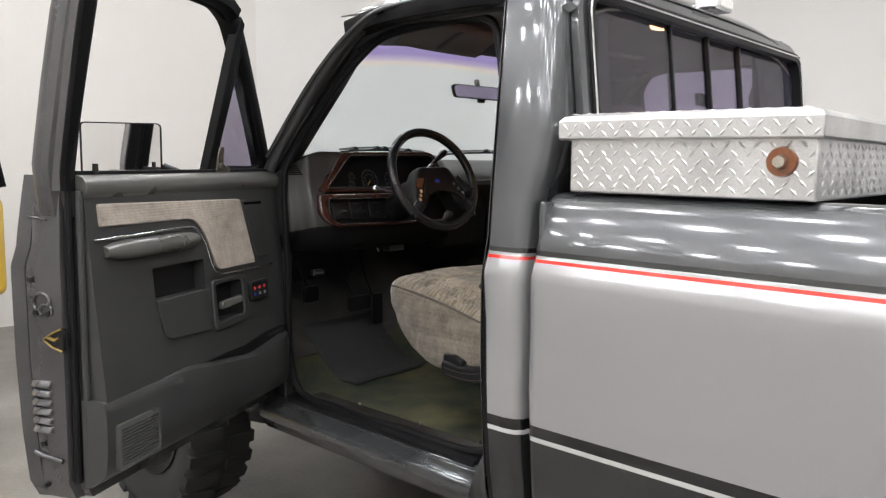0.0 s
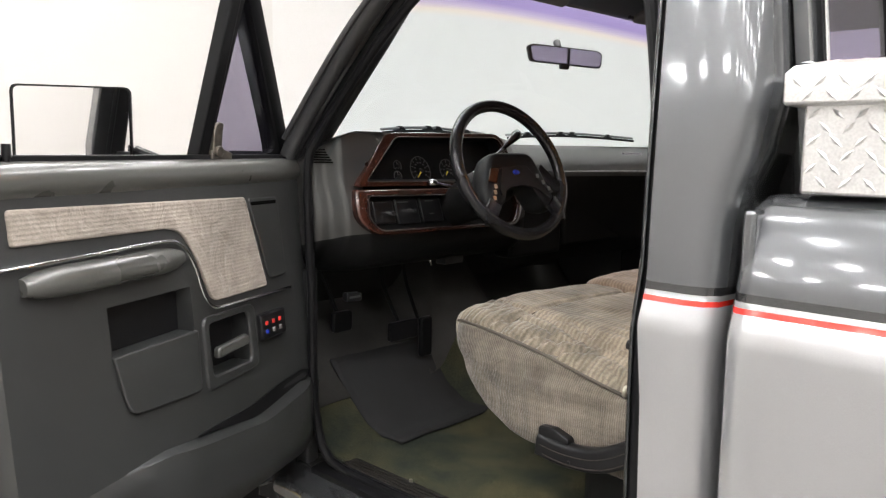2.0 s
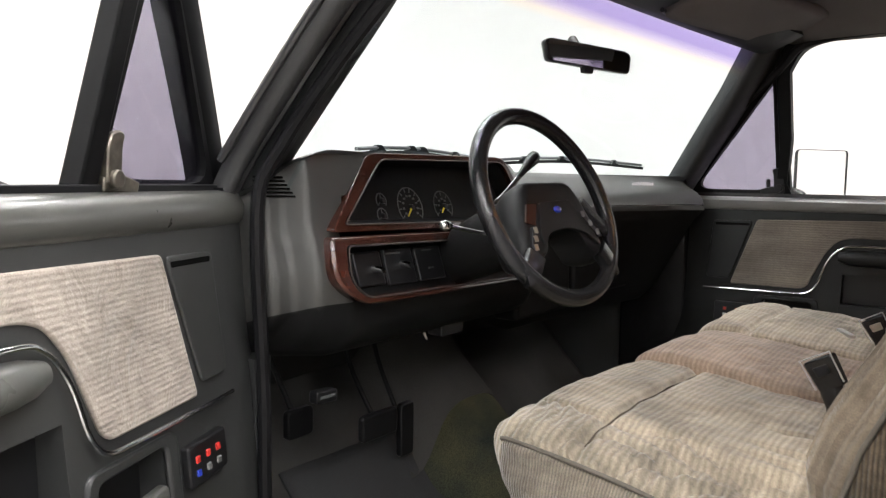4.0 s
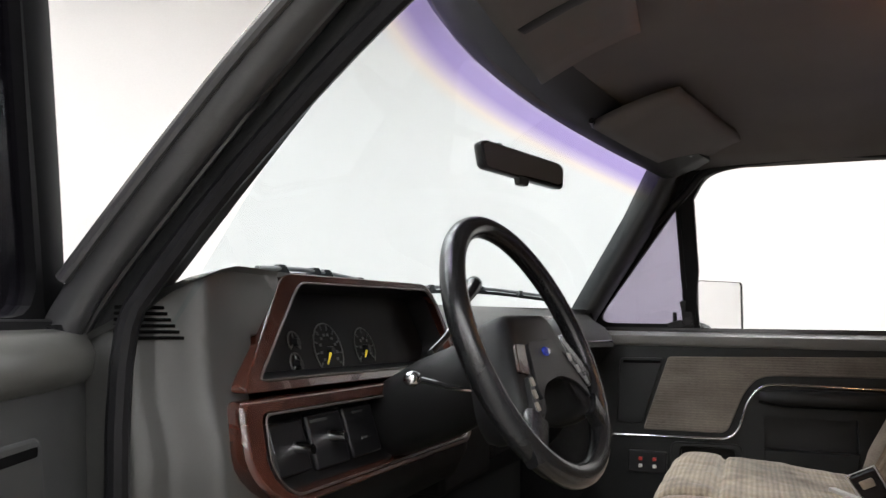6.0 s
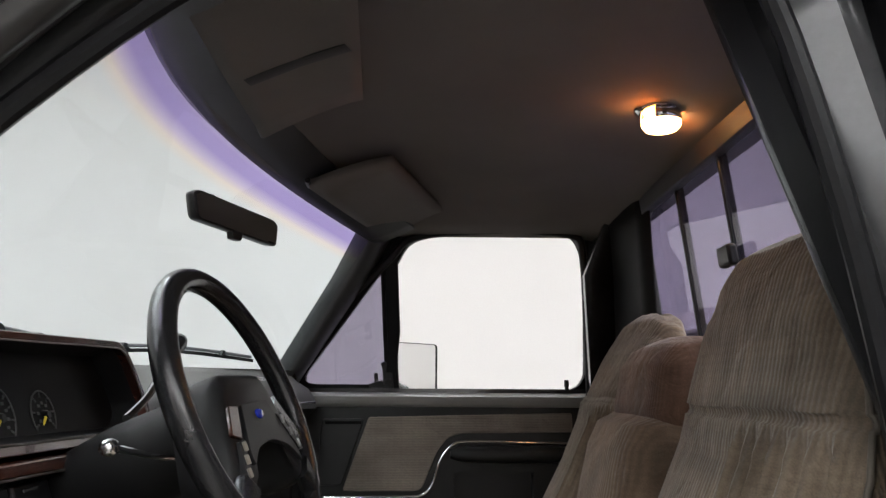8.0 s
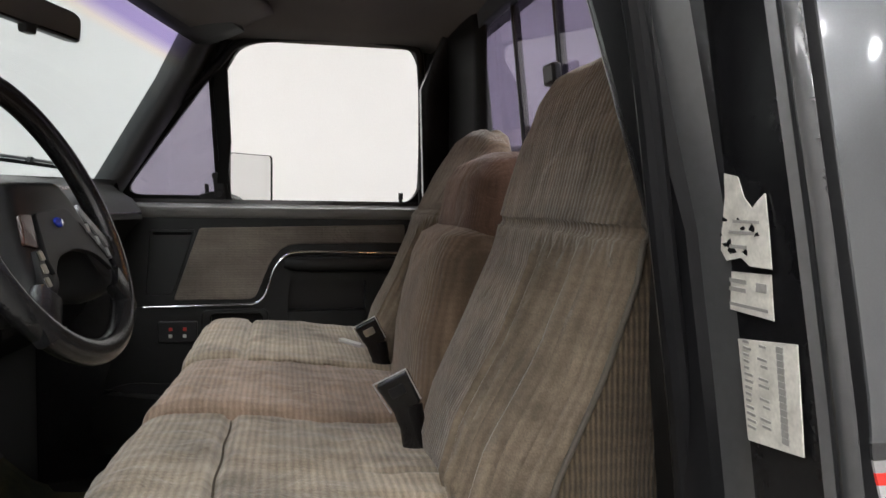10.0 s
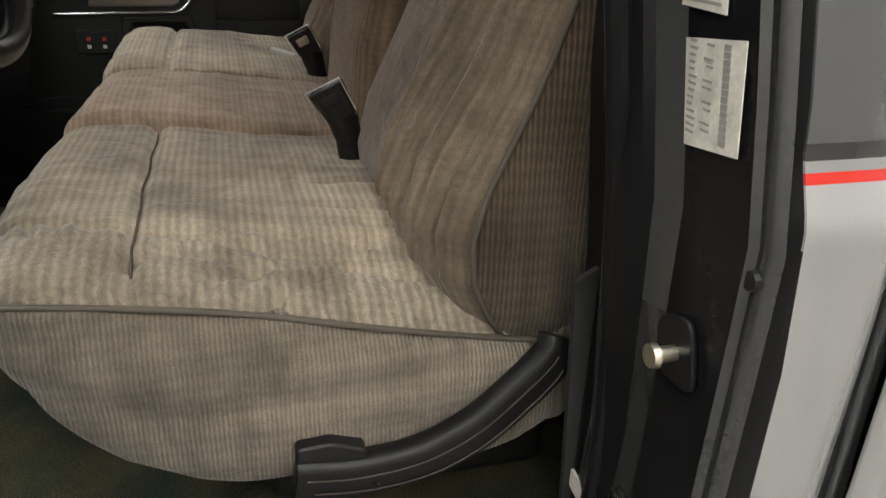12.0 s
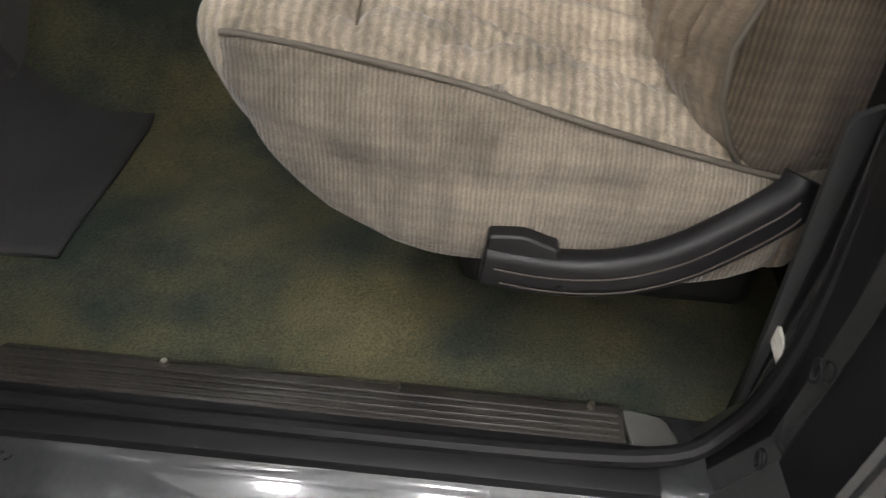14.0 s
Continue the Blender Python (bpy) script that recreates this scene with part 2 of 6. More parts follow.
M_MIDC = cloth_mat("brown_taupe_velour", (0.275, 0.20, 0.148), cord="Y", cords=33, grid=0.10, rows="X", ratio=0.75, deep=0.001, dist=1.2, check=0.06, nap=0.12)
# The cushions' taupe, coloured darker for the shade on the backrests
M_BACK = cloth_mat("shaded_taupe_velour_back", (0.168, 0.131, 0.095), cord="X", cords=34, grid=0.10, rows="Z", ratio=0.8, deep=0.001, stain=0.3, dist=1.0, check=0.06, nap=0.14)
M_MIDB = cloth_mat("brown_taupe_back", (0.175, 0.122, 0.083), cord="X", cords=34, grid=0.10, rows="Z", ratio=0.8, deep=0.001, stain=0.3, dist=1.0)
M_BROWN = cloth_mat("brown_velour", (0.145, 0.083, 0.058), cord="X", cords=60, grid=0.04, rows="Z", deep=0.0005)
M_DOORCLOTH = cloth_mat("door_cloth", (0.34, 0.292, 0.25), cord="Z", cords=44, grid=0.03, rows="X", ratio=0.4, deep=0.0006, stain=0.14, dist=1.5, nap=0.09)
# Passenger door cloth: the driver's cloth coloured darker for shade
M_PCLOTH = cloth_mat("shaded_door_cloth", (0.132, 0.113, 0.094), cord="Z", cords=44, grid=0.05, rows="Y", ratio=0.4, deep=0.0006, stain=0.14, dist=1.5, nap=0.10)
# Cap vinyl made lighter, with the window's light on its top put in
M_PCAP = mat("window_lit_grey_vinyl", (0.175, 0.173, 0.167), rough=0.32, var=0.12, scale=5, bump=0.2, bscale=700, coat=0.35, coat_rough=0.25)
# Passenger door plastic: the driver's grey coloured darker for shade
M_PTRIM = mat("shaded_door_plastic", (0.0105, 0.0108, 0.011), rough=0.34, var=0.14, scale=4, bump=0.25, bscale=900, fine=0.1, spec=0.25)
M_PIPE = mat("seat_piping_vinyl", (0.075, 0.064, 0.05), rough=0.6, var=0.2)
M_SEAM = mat("seam_thread", (0.075, 0.062, 0.048), rough=0.9, var=0.2, spec=0.1)
M_ALU = mat("diamond_plate_aluminium", (0.72, 0.72, 0.72), rough=0.34, metal=0.85, var=0.12, scale=8, bump=0.03, bscale=300, fine=0.1)
M_AMBER = mat("amber_lens", (0.22, 0.075, 0.03), rough=0.2, var=0.15, coat=0.4)
M_WHITE = mat("white_plastic", (0.75, 0.75, 0.72), rough=0.5, var=0.05)
M_PAPER = mat("worn_paper_label", (0.62, 0.60, 0.54), rough=0.7, var=0.18, scale=60, bscale=300)
M_GREY = mat("pale_grey_plastic", (0.16, 0.16, 0.16), rough=0.4, var=0.1)
M_BEZLINE = mat("bezel_line_print", (0.040, 0.030, 0.026), rough=0.4)
M_INK = mat("label_ink", (0.30, 0.29, 0.27), rough=0.7)
M_RED = mat("red_button", (0.55, 0.03, 0.025), rough=0.4)
M_BLUE = mat("blue_enamel", (0.02, 0.04, 0.35), rough=0.25, coat=0.5)
M_YEL = mat("gauge_needle_yellow", (0.8, 0.62, 0.05), rough=0.5)
M_MARK = mat("gauge_print", (0.065, 0.068, 0.068), rough=0.6)
M_CONC = mat("concrete_floor", (0.165, 0.153, 0.138), rough=0.38, var=0.45, scale=1.7, bump=0.1, bscale=60, fine=0.12)
M_WALL = mat("white_wall_paint", (0.665, 0.650, 0.635), rough=0.8, var=0.02, scale=0.6, bump=0.05, bscale=80, fine=0.02)
# Cream wall, dimmed a little to put lens vignetting into the colour
M_WARM = mat("dimmed_cream_wall_paint", (0.62, 0.595, 0.57), rough=0.8, var=0.02, scale=0.6, bump=0.05, bscale=80, fine=0.02)
M_CEIL = mat("ceiling_paint", (0.7, 0.7, 0.7), rough=0.9, var=0.03, scale=1, fine=0.02)
M_YELCAR = mat("yellow_car_paint", (0.50, 0.33, 0.04), rough=0.3, var=0.04, coat=1.0)
M_UNDER = mat("underbody_black", (0.015, 0.015, 0.015), rough=0.7, var=0.4, scale=20)
M_LAMP = emit("lamp_diffuser", (0.975, 0.985, 1.0), LIGHT)
M_DOME = emit("dome_bulb_glow", (1.0, 0.50, 0.18), 12.0)
M_AMBERGLOW = emit("amber_lens_glow", (1.0, 0.20, 0.02), 48.0)
M_PURPLE = glass("purple_tinted_glass", (0.60, 0.58, 0.66))
M_RGLASS = glass("dark_tinted_glass", (0.53, 0.495, 0.62), mixgloss=0.15)
M_MIRROR = mat("mirror_silver", (0.9, 0.9, 0.9), rough=0.02, metal=1.0, var=0.0, fine=0.0)


def windshield_glass():
    """Clear pane whose top edge carries a violet sun band."""
    m = glass("windshield_glass", (0.85, 0.92, 0.94), mixgloss=0.05)
    nt = m.node_tree
    tr = [n for n in nt.nodes if n.type == "BSDF_TRANSPARENT"][0]
    tc, sp, cr, mr = [nt.nodes.new(k) for k in ("ShaderNodeTexCoord", "ShaderNodeSeparateXYZ", "ShaderNodeValToRGB", "ShaderNodeMapRange")]
    nt.links.new(tc.outputs["Object"], sp.inputs[0])
    mr.inputs[1].default_value, mr.inputs[2].default_value = 1.80, 1.92
    off, sq, add = [nt.nodes.new("ShaderNodeMath") for _ in range(3)]
    off.operation, sq.operation, add.operation = "SUBTRACT", "MULTIPLY", "MULTIPLY_ADD"
    off.inputs[1].default_value, add.inputs[1].default_value = 0.985, 0.115
    nt.links.new(sp.outputs[0], off.inputs[0])
    nt.links.new(off.outputs[0], sq.inputs[0])
    nt.links.new(off.outputs[0], sq.inputs[1])
    nt.links.new(sq.outputs[0], add.inputs[0])
    nt.links.new(sp.outputs[2], add.inputs[2])
    nt.links.new(add.outputs[0], mr.inputs[0])
    nt.links.new(mr.outputs[0], cr.inputs[0])
    el = cr.color_ramp.elements
    el[0].position, el[0].color = 0.30, (0.85, 0.92, 0.94, 1)
    el[1].position, el[1].color = 0.97, (0.60, 0.53, 0.84, 1)
    for pos, col in ((0.43, (0.95, 0.90, 0.82)), (0.54, (0.70, 0.62, 0.86)), (0.68, (0.45, 0.38, 0.78)), (0.84, (0.47, 0.40, 0.78))):
        e = el.new(pos)
        e.color = (*col, 1)
    nt.links.new(cr.outputs[0], tr.inputs[0])
    return m


M_WSHIELD = windshield_glass()

# ---- mesh tools ----
CX = 0.985
XF, WARP = [Matrix.Identity(4)], []
MIRROR = Matrix.Translation((2 * CX, 0, 0)) @ Matrix.Diagonal((-1, 1, 1, 1))


def part(name, bm, material, parent=None, label="", smooth=35.0, bevel=0.0, solid=0.0, xf=True):
    """Links a bmesh as one mesh object under its thing or part, three levels deep at most."""
    while parent and parent.parent and parent.parent.parent:
        parent = parent.parent
    for w in WARP:
        for v in bm.verts:
            w(v.co)
    if xf and XF[-1] != Matrix.Identity(4):
        bm.transform(XF[-1])
    bmesh.ops.recalc_face_normals(bm, faces=bm.faces)
    me = bpy.data.meshes.new(name)
    bm.to_mesh(me)
    bm.free()
    for p in me.polygons:
        p.use_smooth = True
    me.set_sharp_from_angle(angle=radians(smooth))
    me.materials.append(material)
    ob = new(name, me)
    if parent:
        ob.parent = parent
        if parent.type == "EMPTY":
            ob.matrix_parent_inverse = Matrix.Translation(parent.location).inverted()
    if solid:
        md = ob.modifiers.new("solid", "SOLIDIFY")
        md.thickness, md.offset = solid, 0
    if bevel:
        md = ob.modifiers.new("bevel", "BEVEL")
        md.width, md.segments, md.limit_method, md.angle_limit = bevel, 2, "ANGLE", radians(40)
        md.harden_normals = False
    if label:
        ob["label"] = label
    return ob


def box(x0, x1, y0, y1, z0, z1, bm=None):
    bm = bm or bmesh.new()
    v = [bm.verts.new((x, y, z)) for x in (x0, x1) for y in (y0, y1) for z in (z0, z1)]
    for f in ((0, 1, 3, 2), (4, 6, 7, 5), (0, 4, 5, 1), (2, 3, 7, 6), (0, 2, 6, 4), (1, 5, 7, 3)):
        bm.faces.new([v[i] for i in f])
    return bm


def place(axis, a, p):
    return {"x": (a, p[0], p[1]), "y": (p[0], a, p[1]), "z": (p[0], p[1], a)}[axis]


def prism(pts, axis, a, b, bm=None):
    """A polygon drawn out along an axis; its points are in the other two axes, in order."""
    bm = bm or bmesh.new()
    lo, hi = [bm.verts.new(place(axis, a, p)) for p in pts], [bm.verts.new(place(axis, b, p)) for p in pts]
    bm.faces.new(lo[::-1]), bm.faces.new(hi)
    for i in range(len(pts)):
        j = (i + 1) % len(pts)
        bm.faces.new((lo[i], lo[j], hi[j], hi[i]))
    return bm


def frame_prism(outer, inner, axis, a, b, bm=None):
    """A plate with an opening; both outlines have as many points."""
    bm = bm or bmesh.new()
    rings = [[bm.verts.new(place(axis, c, p)) for p in ring] for c in (a, b) for ring in (outer, inner)]
    n = len(outer)
    for r, s in ((0, 1), (2, 3), (0, 2), (1, 3)):
        for i in range(n):
            j = (i + 1) % n
            bm.faces.new((rings[r][i], rings[r][j], rings[s][j], rings[s][i]))
    return bm


def rpoly(pts, r, n=4):
    """A polygon with rounded corners."""
    out = []
    for i, p in enumerate(pts):
        p, a, b = Vector(p), Vector(pts[i - 1]), Vector(pts[(i + 1) % len(pts)])
        rr = r[i] if isinstance(r, (list, tuple)) else r
        da, db = (a - p), (b - p)
        d = min(rr, da.length * 0.45, db.length * 0.45)
        s, e = p + da.normalized() * d, p + db.normalized() * d
        for k in range(n + 1):
            t = k / n
            q = s * (1 - t) ** 2 + p * 2 * t * (1 - t) + e * t * t
            out.append((q.x, q.y))
    return out


def smooth_path(pts, n=6):
    """A Catmull-Rom line through points."""
    P = [Vector(p) for p in pts]
    P = [P[0] * 2 - P[1]] + P + [P[-1] * 2 - P[-2]]
    out = []
    for i in range(1, len(P) - 2):
        a, b, c, d = P[i - 1:i + 3]
        for k in range(n):
            t = k / n
            out.append(0.5 * ((2 * b) + (c - a) * t + (2 * a - 5 * b + 4 * c - d) * t * t + (3 * b - a - 3 * c + d) * t ** 3))
    return out + [P[-2]]


def sweep(path, prof, closed=False, bm=None, caps=True, up=None):
    """Draws a profile along a path; prof is a radius or points (sideways, up)."""
    bm = bm or bmesh.new()
    P = [Vector(p) for p in path]
    if not isinstance(prof, (list, tuple)):
        prof = [(prof * math.cos(k * math.tau / 10), prof * math.sin(k * math.tau / 10)) for k in range(10)]
    rings, n = [], len(P)
    nrm = Vector(up) if up else None
    for i, p in enumerate(P):
        a = P[(i - 1) % n] if closed or i else P[0]
        b = P[(i + 1) % n] if closed or i < n - 1 else P[-1]
        t = (b - a).normalized()
        if nrm is None:
            nrm = t.orthogonal()
        q = (nrm - t * nrm.dot(t)).normalized()
        if not up:
            nrm = q
        s = t.cross(q)
        rings.append([bm.verts.new(p + s * u + q * v) for u, v in prof])
    m = len(prof)
    for i in range(n if closed else n - 1):
        r, s = rings[i], rings[(i + 1) % n]
        for k in range(m):
            bm.faces.new((r[k], r[(k + 1) % m], s[(k + 1) % m], s[k]))
    if caps and not closed:
        bm.faces.new(rings[0][::-1]), bm.faces.new(rings[-1])
    return bm


def loft(rows, closed=False, caps=False, bm=None):
    """Skins rows of points; closed: each row is a loop."""
    bm = bm or bmesh.new()
    R = [[bm.verts.new(p) for p in row] for row in rows]
    m = len(R[0])
    for a, b in zip(R, R[1:]):
        for k in range(m if closed else m - 1):
            bm.faces.new((a[k], a[(k + 1) % m], b[(k + 1) % m], b[k]))
    if caps:
        bm.faces.new(R[0][::-1]), bm.faces.new(R[-1])
    return bm


def rod(p0, p1, r0, r1=None, n=12, bm=None):
    bm = bm or bmesh.new()
    p0, p1 = Vector(p0), Vector(p1)
    t = (p1 - p0).normalized()
    u = t.orthogonal().normalized()
    w = t.cross(u)
    rows = [[p + (u * math.cos(k * math.tau / n) + w * math.sin(k * math.tau / n)) * r for k in range(n)] for p, r in ((p0, r0), (p1, r0 if r1 is None else r1))]
    return loft(rows, closed=True, caps=True, bm=bm)


def hole_panel(axis, a, b, u0, u1, v0, v1, holes, depth):
    """A slab from a to b with recesses of a depth sunk into its side b."""
    bm = bmesh.new()
    us = sorted({u0, u1, *[h[0] for h in holes], *[h[1] for h in holes]})
    vs = sorted({v0, v1, *[h[2] for h in holes], *[h[3] for h in holes]})
    P = lambda c, u, v: bm.verts.new(place(axis, c, (u, v)))
    for i in range(len(us) - 1):
        for j in range(len(vs) - 1):
            q = (us[i], us[i + 1], vs[j], vs[j + 1])
            mid = ((q[0] + q[1]) / 2, (q[2] + q[3]) / 2)
            if not any(h[0] < mid[0] < h[1] and h[2] < mid[1] < h[3] for h in holes):
                bm.faces.new([P(b, q[0], q[2]), P(b, q[1], q[2]), P(b, q[1], q[3]), P(b, q[0], q[3])])
    c = b - depth if b > a else b + depth
    for h in holes:
        ring = [(h[0], h[2]), (h[1], h[2]), (h[1], h[3]), (h[0], h[3])]
        bm.faces.new([P(c, *r) for r in ring])
        for i in range(4):
            j = (i + 1) % 4
            bm.faces.new([P(b, *ring[i]), P(b, *ring[j]), P(c, *ring[j]), P(c, *ring[i])])
    ring = [(u0, v0), (u1, v0), (u1, v1), (u0, v1)]
    for i in range(4):
        j = (i + 1) % 4
        bm.faces.new([P(b, *ring[i]), P(b, *ring[j]), P(a, *ring[j]), P(a, *ring[i])])
    bm.faces.new([P(a, *r) for r in ring])
    bmesh.ops.remove_doubles(bm, verts=bm.verts, dist=1e-5)
    return bm


def thing(name, label, category, at=(0, 0, 0), group="", kind=""):
    e = new(name)
    e.location = at
    return tagged(e, label, category, group, kind)


def jitter(bm, amount, scale, seed=0.0):
    for v in bm.verts:
        v.co += noise.noise_vector(v.co * scale + Vector((seed, seed, seed))) * amount
    return bm

# ---- the room ----
RX0, RX1, RY0, RY1, RH, TOP = -7.0, 6.5, -7.5, 6.0, 4.6, 7.2
floor = part("floor", box(RX0, RX1, RY0, RY1, -0.12, 0.0), M_CONC, label="grey-brown stained concrete garage floor")
tagged(floor, category="floor", kind="structure")
COVE = 3.0
# North and west walls take the cream that is dimmed for vignetting
for nm, args, mt in (("wall_north", (RX0 - 0.15, RX1 - COVE, RY1, RY1 + 0.15, 0, TOP), M_WARM), ("wall_south", (RX0 - 0.15, RX1 + 0.15, RY0 - 0.15, RY0, 0, TOP), M_WALL),
                     ("wall_east", (RX1, RX1 + 0.15, RY0, RY1 - COVE, 0, TOP), M_WALL), ("wall_west", (RX0 - 0.15, RX0, RY0, RY1, 0, TOP), M_WARM)):
    w = part(nm, box(*args), mt, label="plain white painted garage wall" if mt is M_WALL else "plain cream painted garage wall")
    tagged(w, category="wall", kind="structure")
arcs = [(RX1 - COVE + r * math.cos(a), RY1 - COVE + r * math.sin(a)) for r, aa in ((COVE, np.linspace(0, math.pi / 2, 25)), (COVE + 0.15, np.linspace(math.pi / 2, 0, 25))) for a in aa]
w = part("wall_corner", prism(arcs, "z", 0, TOP), M_WALL, label="rounded white painted garage wall corner", smooth=60)
tagged(w, category="wall", kind="structure")
ceil = part("ceiling", box(RX0 - 0.15, RX1 + 0.15, RY0 - 0.15, RY1 + 0.15, TOP, TOP + 0.15), M_CEIL, label="plain white ceiling with hanging rows of lights")
tagged(ceil, category="ceiling", kind="structure")

first = thing("ceiling_light", "hanging white track with two bright flat lamps", "ceiling light", (0, 0, RH), "rows of ceiling lights")
part("track", prism(rpoly([(-0.05, -0.96), (0.05, -0.96), (0.05, 0.96), (-0.05, 0.96)], 0.02), "z", -0.04, 0.0), M_WHITE, first, xf=False).matrix_parent_inverse = Matrix.Identity(4)
for y in (-0.5, 0.5):
    part("lamp", prism(rpoly([(-0.17, y - 0.12), (0.17, y - 0.12), (0.17, y + 0.12), (-0.17, y + 0.12)], 0.06), "z", -0.050, -0.041), M_LAMP, first, "glowing white lamp", xf=False).matrix_parent_inverse = Matrix.Identity(4)
for y in (-0.7, 0.7):
    part("hanger", rod((0, y, 0.0), (0, y, TOP - RH), 0.008), M_WHITE, first, xf=False).matrix_parent_inverse = Matrix.Identity(4)
spots = [(x, y) for x in (-5.9, -4.4, -2.9, -1.4, 0.1, 1.6, 3.1) for y in (-4.2, -2.2, -0.2, 1.8, 3.8)]
first.location = (*spots[0], RH)
for x, y in spots[1:]:
    copy_thing(first, Matrix.Translation((x, y, RH)))

# ---- the pickup ----
truck = thing("pickup_truck", "grey two-tone pickup truck with its driver door standing open", "pickup truck")


def tumble(z):
    """How far the cab's side lies inside its widest line at a height."""
    return float(np.interp(z, [0.55, 0.66, 0.82, 1.0, 1.215, 1.225, 1.25, 1.268, 1.28, 1.30, 1.38, 1.46, 1.90, 1.97, 2.02], [0.05, 0.02, 0.0, -0.010, -0.012, -0.010, 0.0, 0.007, 0.008, 0.010, 0.022, 0.036, 0.115, 0.16, 0.30]))


# windshield: bowed and raked
def ws(u, z):
    """A point on the windshield: u runs from -1 to 1 across."""
    half = 0.76 - (z - 1.44) * 0.10
    return (CX + u * half, 1.13 - (z - 1.44) * 0.60 - 0.20 * u * u - 0.055 * u, z)


# rear corner of the cab behind the door, both sides
def cab_corner(back=0.0):
    zs = [0.56, 0.62, 0.70, 0.82, 0.95, 1.1, 1.205, 1.218, 1.23, 1.26, 1.27, 1.285, 1.31, 1.36, 1.42, 1.47, 1.56, 1.68, 1.80, 1.88, 1.93]
    rows = []
    for z in zs:
        d, lean = tumble(z), max(0, z - 1.44) * 0.06
        yr = -0.115 - min(1, max(0, (z - 1.40) / 0.12)) * 0.045 + lean * 2.0
        yf = max(0, z - 1.3) * 0.07 - back
        rows.append([(d + 0.05, yf + 0.004, z), (d + 0.012, yf + 0.006, z), (d + 0.001, yf - 0.006, z), (d, yf - float(np.interp(z, [0.9, 1.1, 1.205], [0.018, 0.015, 0.0065])), z), (d, yf - 0.04, z), (d, yr + 0.045, z), (d + 0.006, yr + 0.02, z),
                     (d + 0.022, yr + 0.005, z), (d + 0.06, yr, z), (d + 0.20, yr + 0.004, z)])
    return loft(rows)


def further_back(co):
    if co.x < 0.1445 and co.z > 1.86:
        return
    co.y -= 0.065 * min(1.0, max(0.0, (0.4 - co.y) / 0.3))
    co.z += 0.018 * min(1.0, max(0.0, (co.z - 1.75) / 0.1))


for m in (Matrix.Identity(4), MIRROR):
    XF.append(m)
    corner = part("cab_corner", cab_corner(0.05 if m is MIRROR else 0.0), M_PAINT, truck, "two-tone cab corner panel with red pinstripe", solid=0.003, smooth=50)
    corner.data.materials.append(M_RUBBER)
    for n, f in enumerate(corner.data.polygons):
        f.material_index = 1 if n % 9 in (0, 1) or (n % 9 == 2 and f.center.z < 1.21) else 0
    if m is MIRROR:
        WARP.append(further_back)
    # inner door pillar: stepped jamb
    zs = [0.60, 0.66, 0.74, 0.95, 1.10, 1.2, 1.3, 1.42, 1.5, 1.6, 1.75, 1.88, 1.93]
    rows = []
    for z in zs:
        d, yf = tumble(z), max(0, z - 1.3) * 0.07 - (0.065 if m is MIRROR and z > 1.86 else 0.0)
        k = (0.10 if m is MIRROR else 0.07) * max(0, 1 - (z - 0.60) / 0.14) if z < 0.74 else 0
        g = 0.0 if m is MIRROR else max(0, z - 1.42) * 0.17 - 0.024 * min(1, max(0, (1.25 - z) / 0.3))
        rows.append([(d + 0.002, yf + 0.004, z), (d + 0.012, yf + 0.012 + k, z), (d + 0.020, yf + 0.012 + k, z), (d + 0.024, yf + 0.019 + k, z), (d + 0.104, yf + 0.020 + k, z),
                     (d + 0.108, yf + 0.0215 + k + g * 0.3, z), (d + 0.136, yf + 0.034 + k + g * 0.6, z), (d + 0.141, yf + 0.043 + k + g, z), (d + 0.172, yf + 0.056 + k + g, z), (d + 0.188, yf + 0.054 + k + g, z), (d + 0.21, yf - 0.03, z)])
    pillar = part("door_pillar", loft(rows), M_JAMB, truck, "dark painted door jamb", solid=0.003)
    pillar.data.materials.append(M_JAMBGREY)
    pillar.data.materials.append(M_JAMBMID)
    pillar.data.materials.append(M_RUBBER)
    for n, f in enumerate(pillar.data.polygons):
        # Strip 8 and the foot below z 0.78 carry painted-in highlights
        f.material_index = (1, 1, 1, 0, 0, 2 if f.center.z > 1.12 else 1, 3, 3, 1, 0)[n % 10] if f.center.z > 0.78 or n % 10 > 5 else 2
    # rocker sill
    sec = rpoly([(0.25, 0.56), (0.25, 0.640), (0.175, 0.664), (0.158, 0.655), (0.125, 0.655), (0.108, 0.642), (0.052, 0.628), (0.046, 0.60), (0.085, 0.545), (0.2, 0.54)], 0.012, 3)
    part("sill", prism(sec, "y", -0.06, 1.02), M_SILLP, truck, "scuffed dark painted door sill", smooth=50)
    part("sill_channel", prism(rpoly([(0.114, 0.640), (0.114, 0.661), (0.172, 0.670), (0.172, 0.640)], 0.003, 2), "y", 0.12, 0.95), M_RUBBER, truck, "black rubber sill channel")
    # hinge pillar and its kick
    hp = [(0.04, 0.85), (0.17, 0.84), (0.20, 1.05), (0.02, 1.08)] if m is MIRROR else [(0.07, 1.03), (0.125, 1.02), (0.13, 1.09), (0.05, 1.10)]
    part("hinge_pillar", prism(rpoly(hp, 0.012), "z", 0.56, 1.44), M_JAMB, truck)
    part("kick_panel", prism(rpoly([(0.13, 0.985), (0.17, 0.99), (0.19, 1.42), (0.13, 1.42)], 0.01), "z", 0.62, 1.40 if m is MIRROR else 1.16), M_DKTRIM, truck)
    # windshield pillar of the passenger side
    if m is MIRROR:
        base, top = Vector((0.10, 0.91, 1.445)), Vector((0.165, 0.60, 1.900))
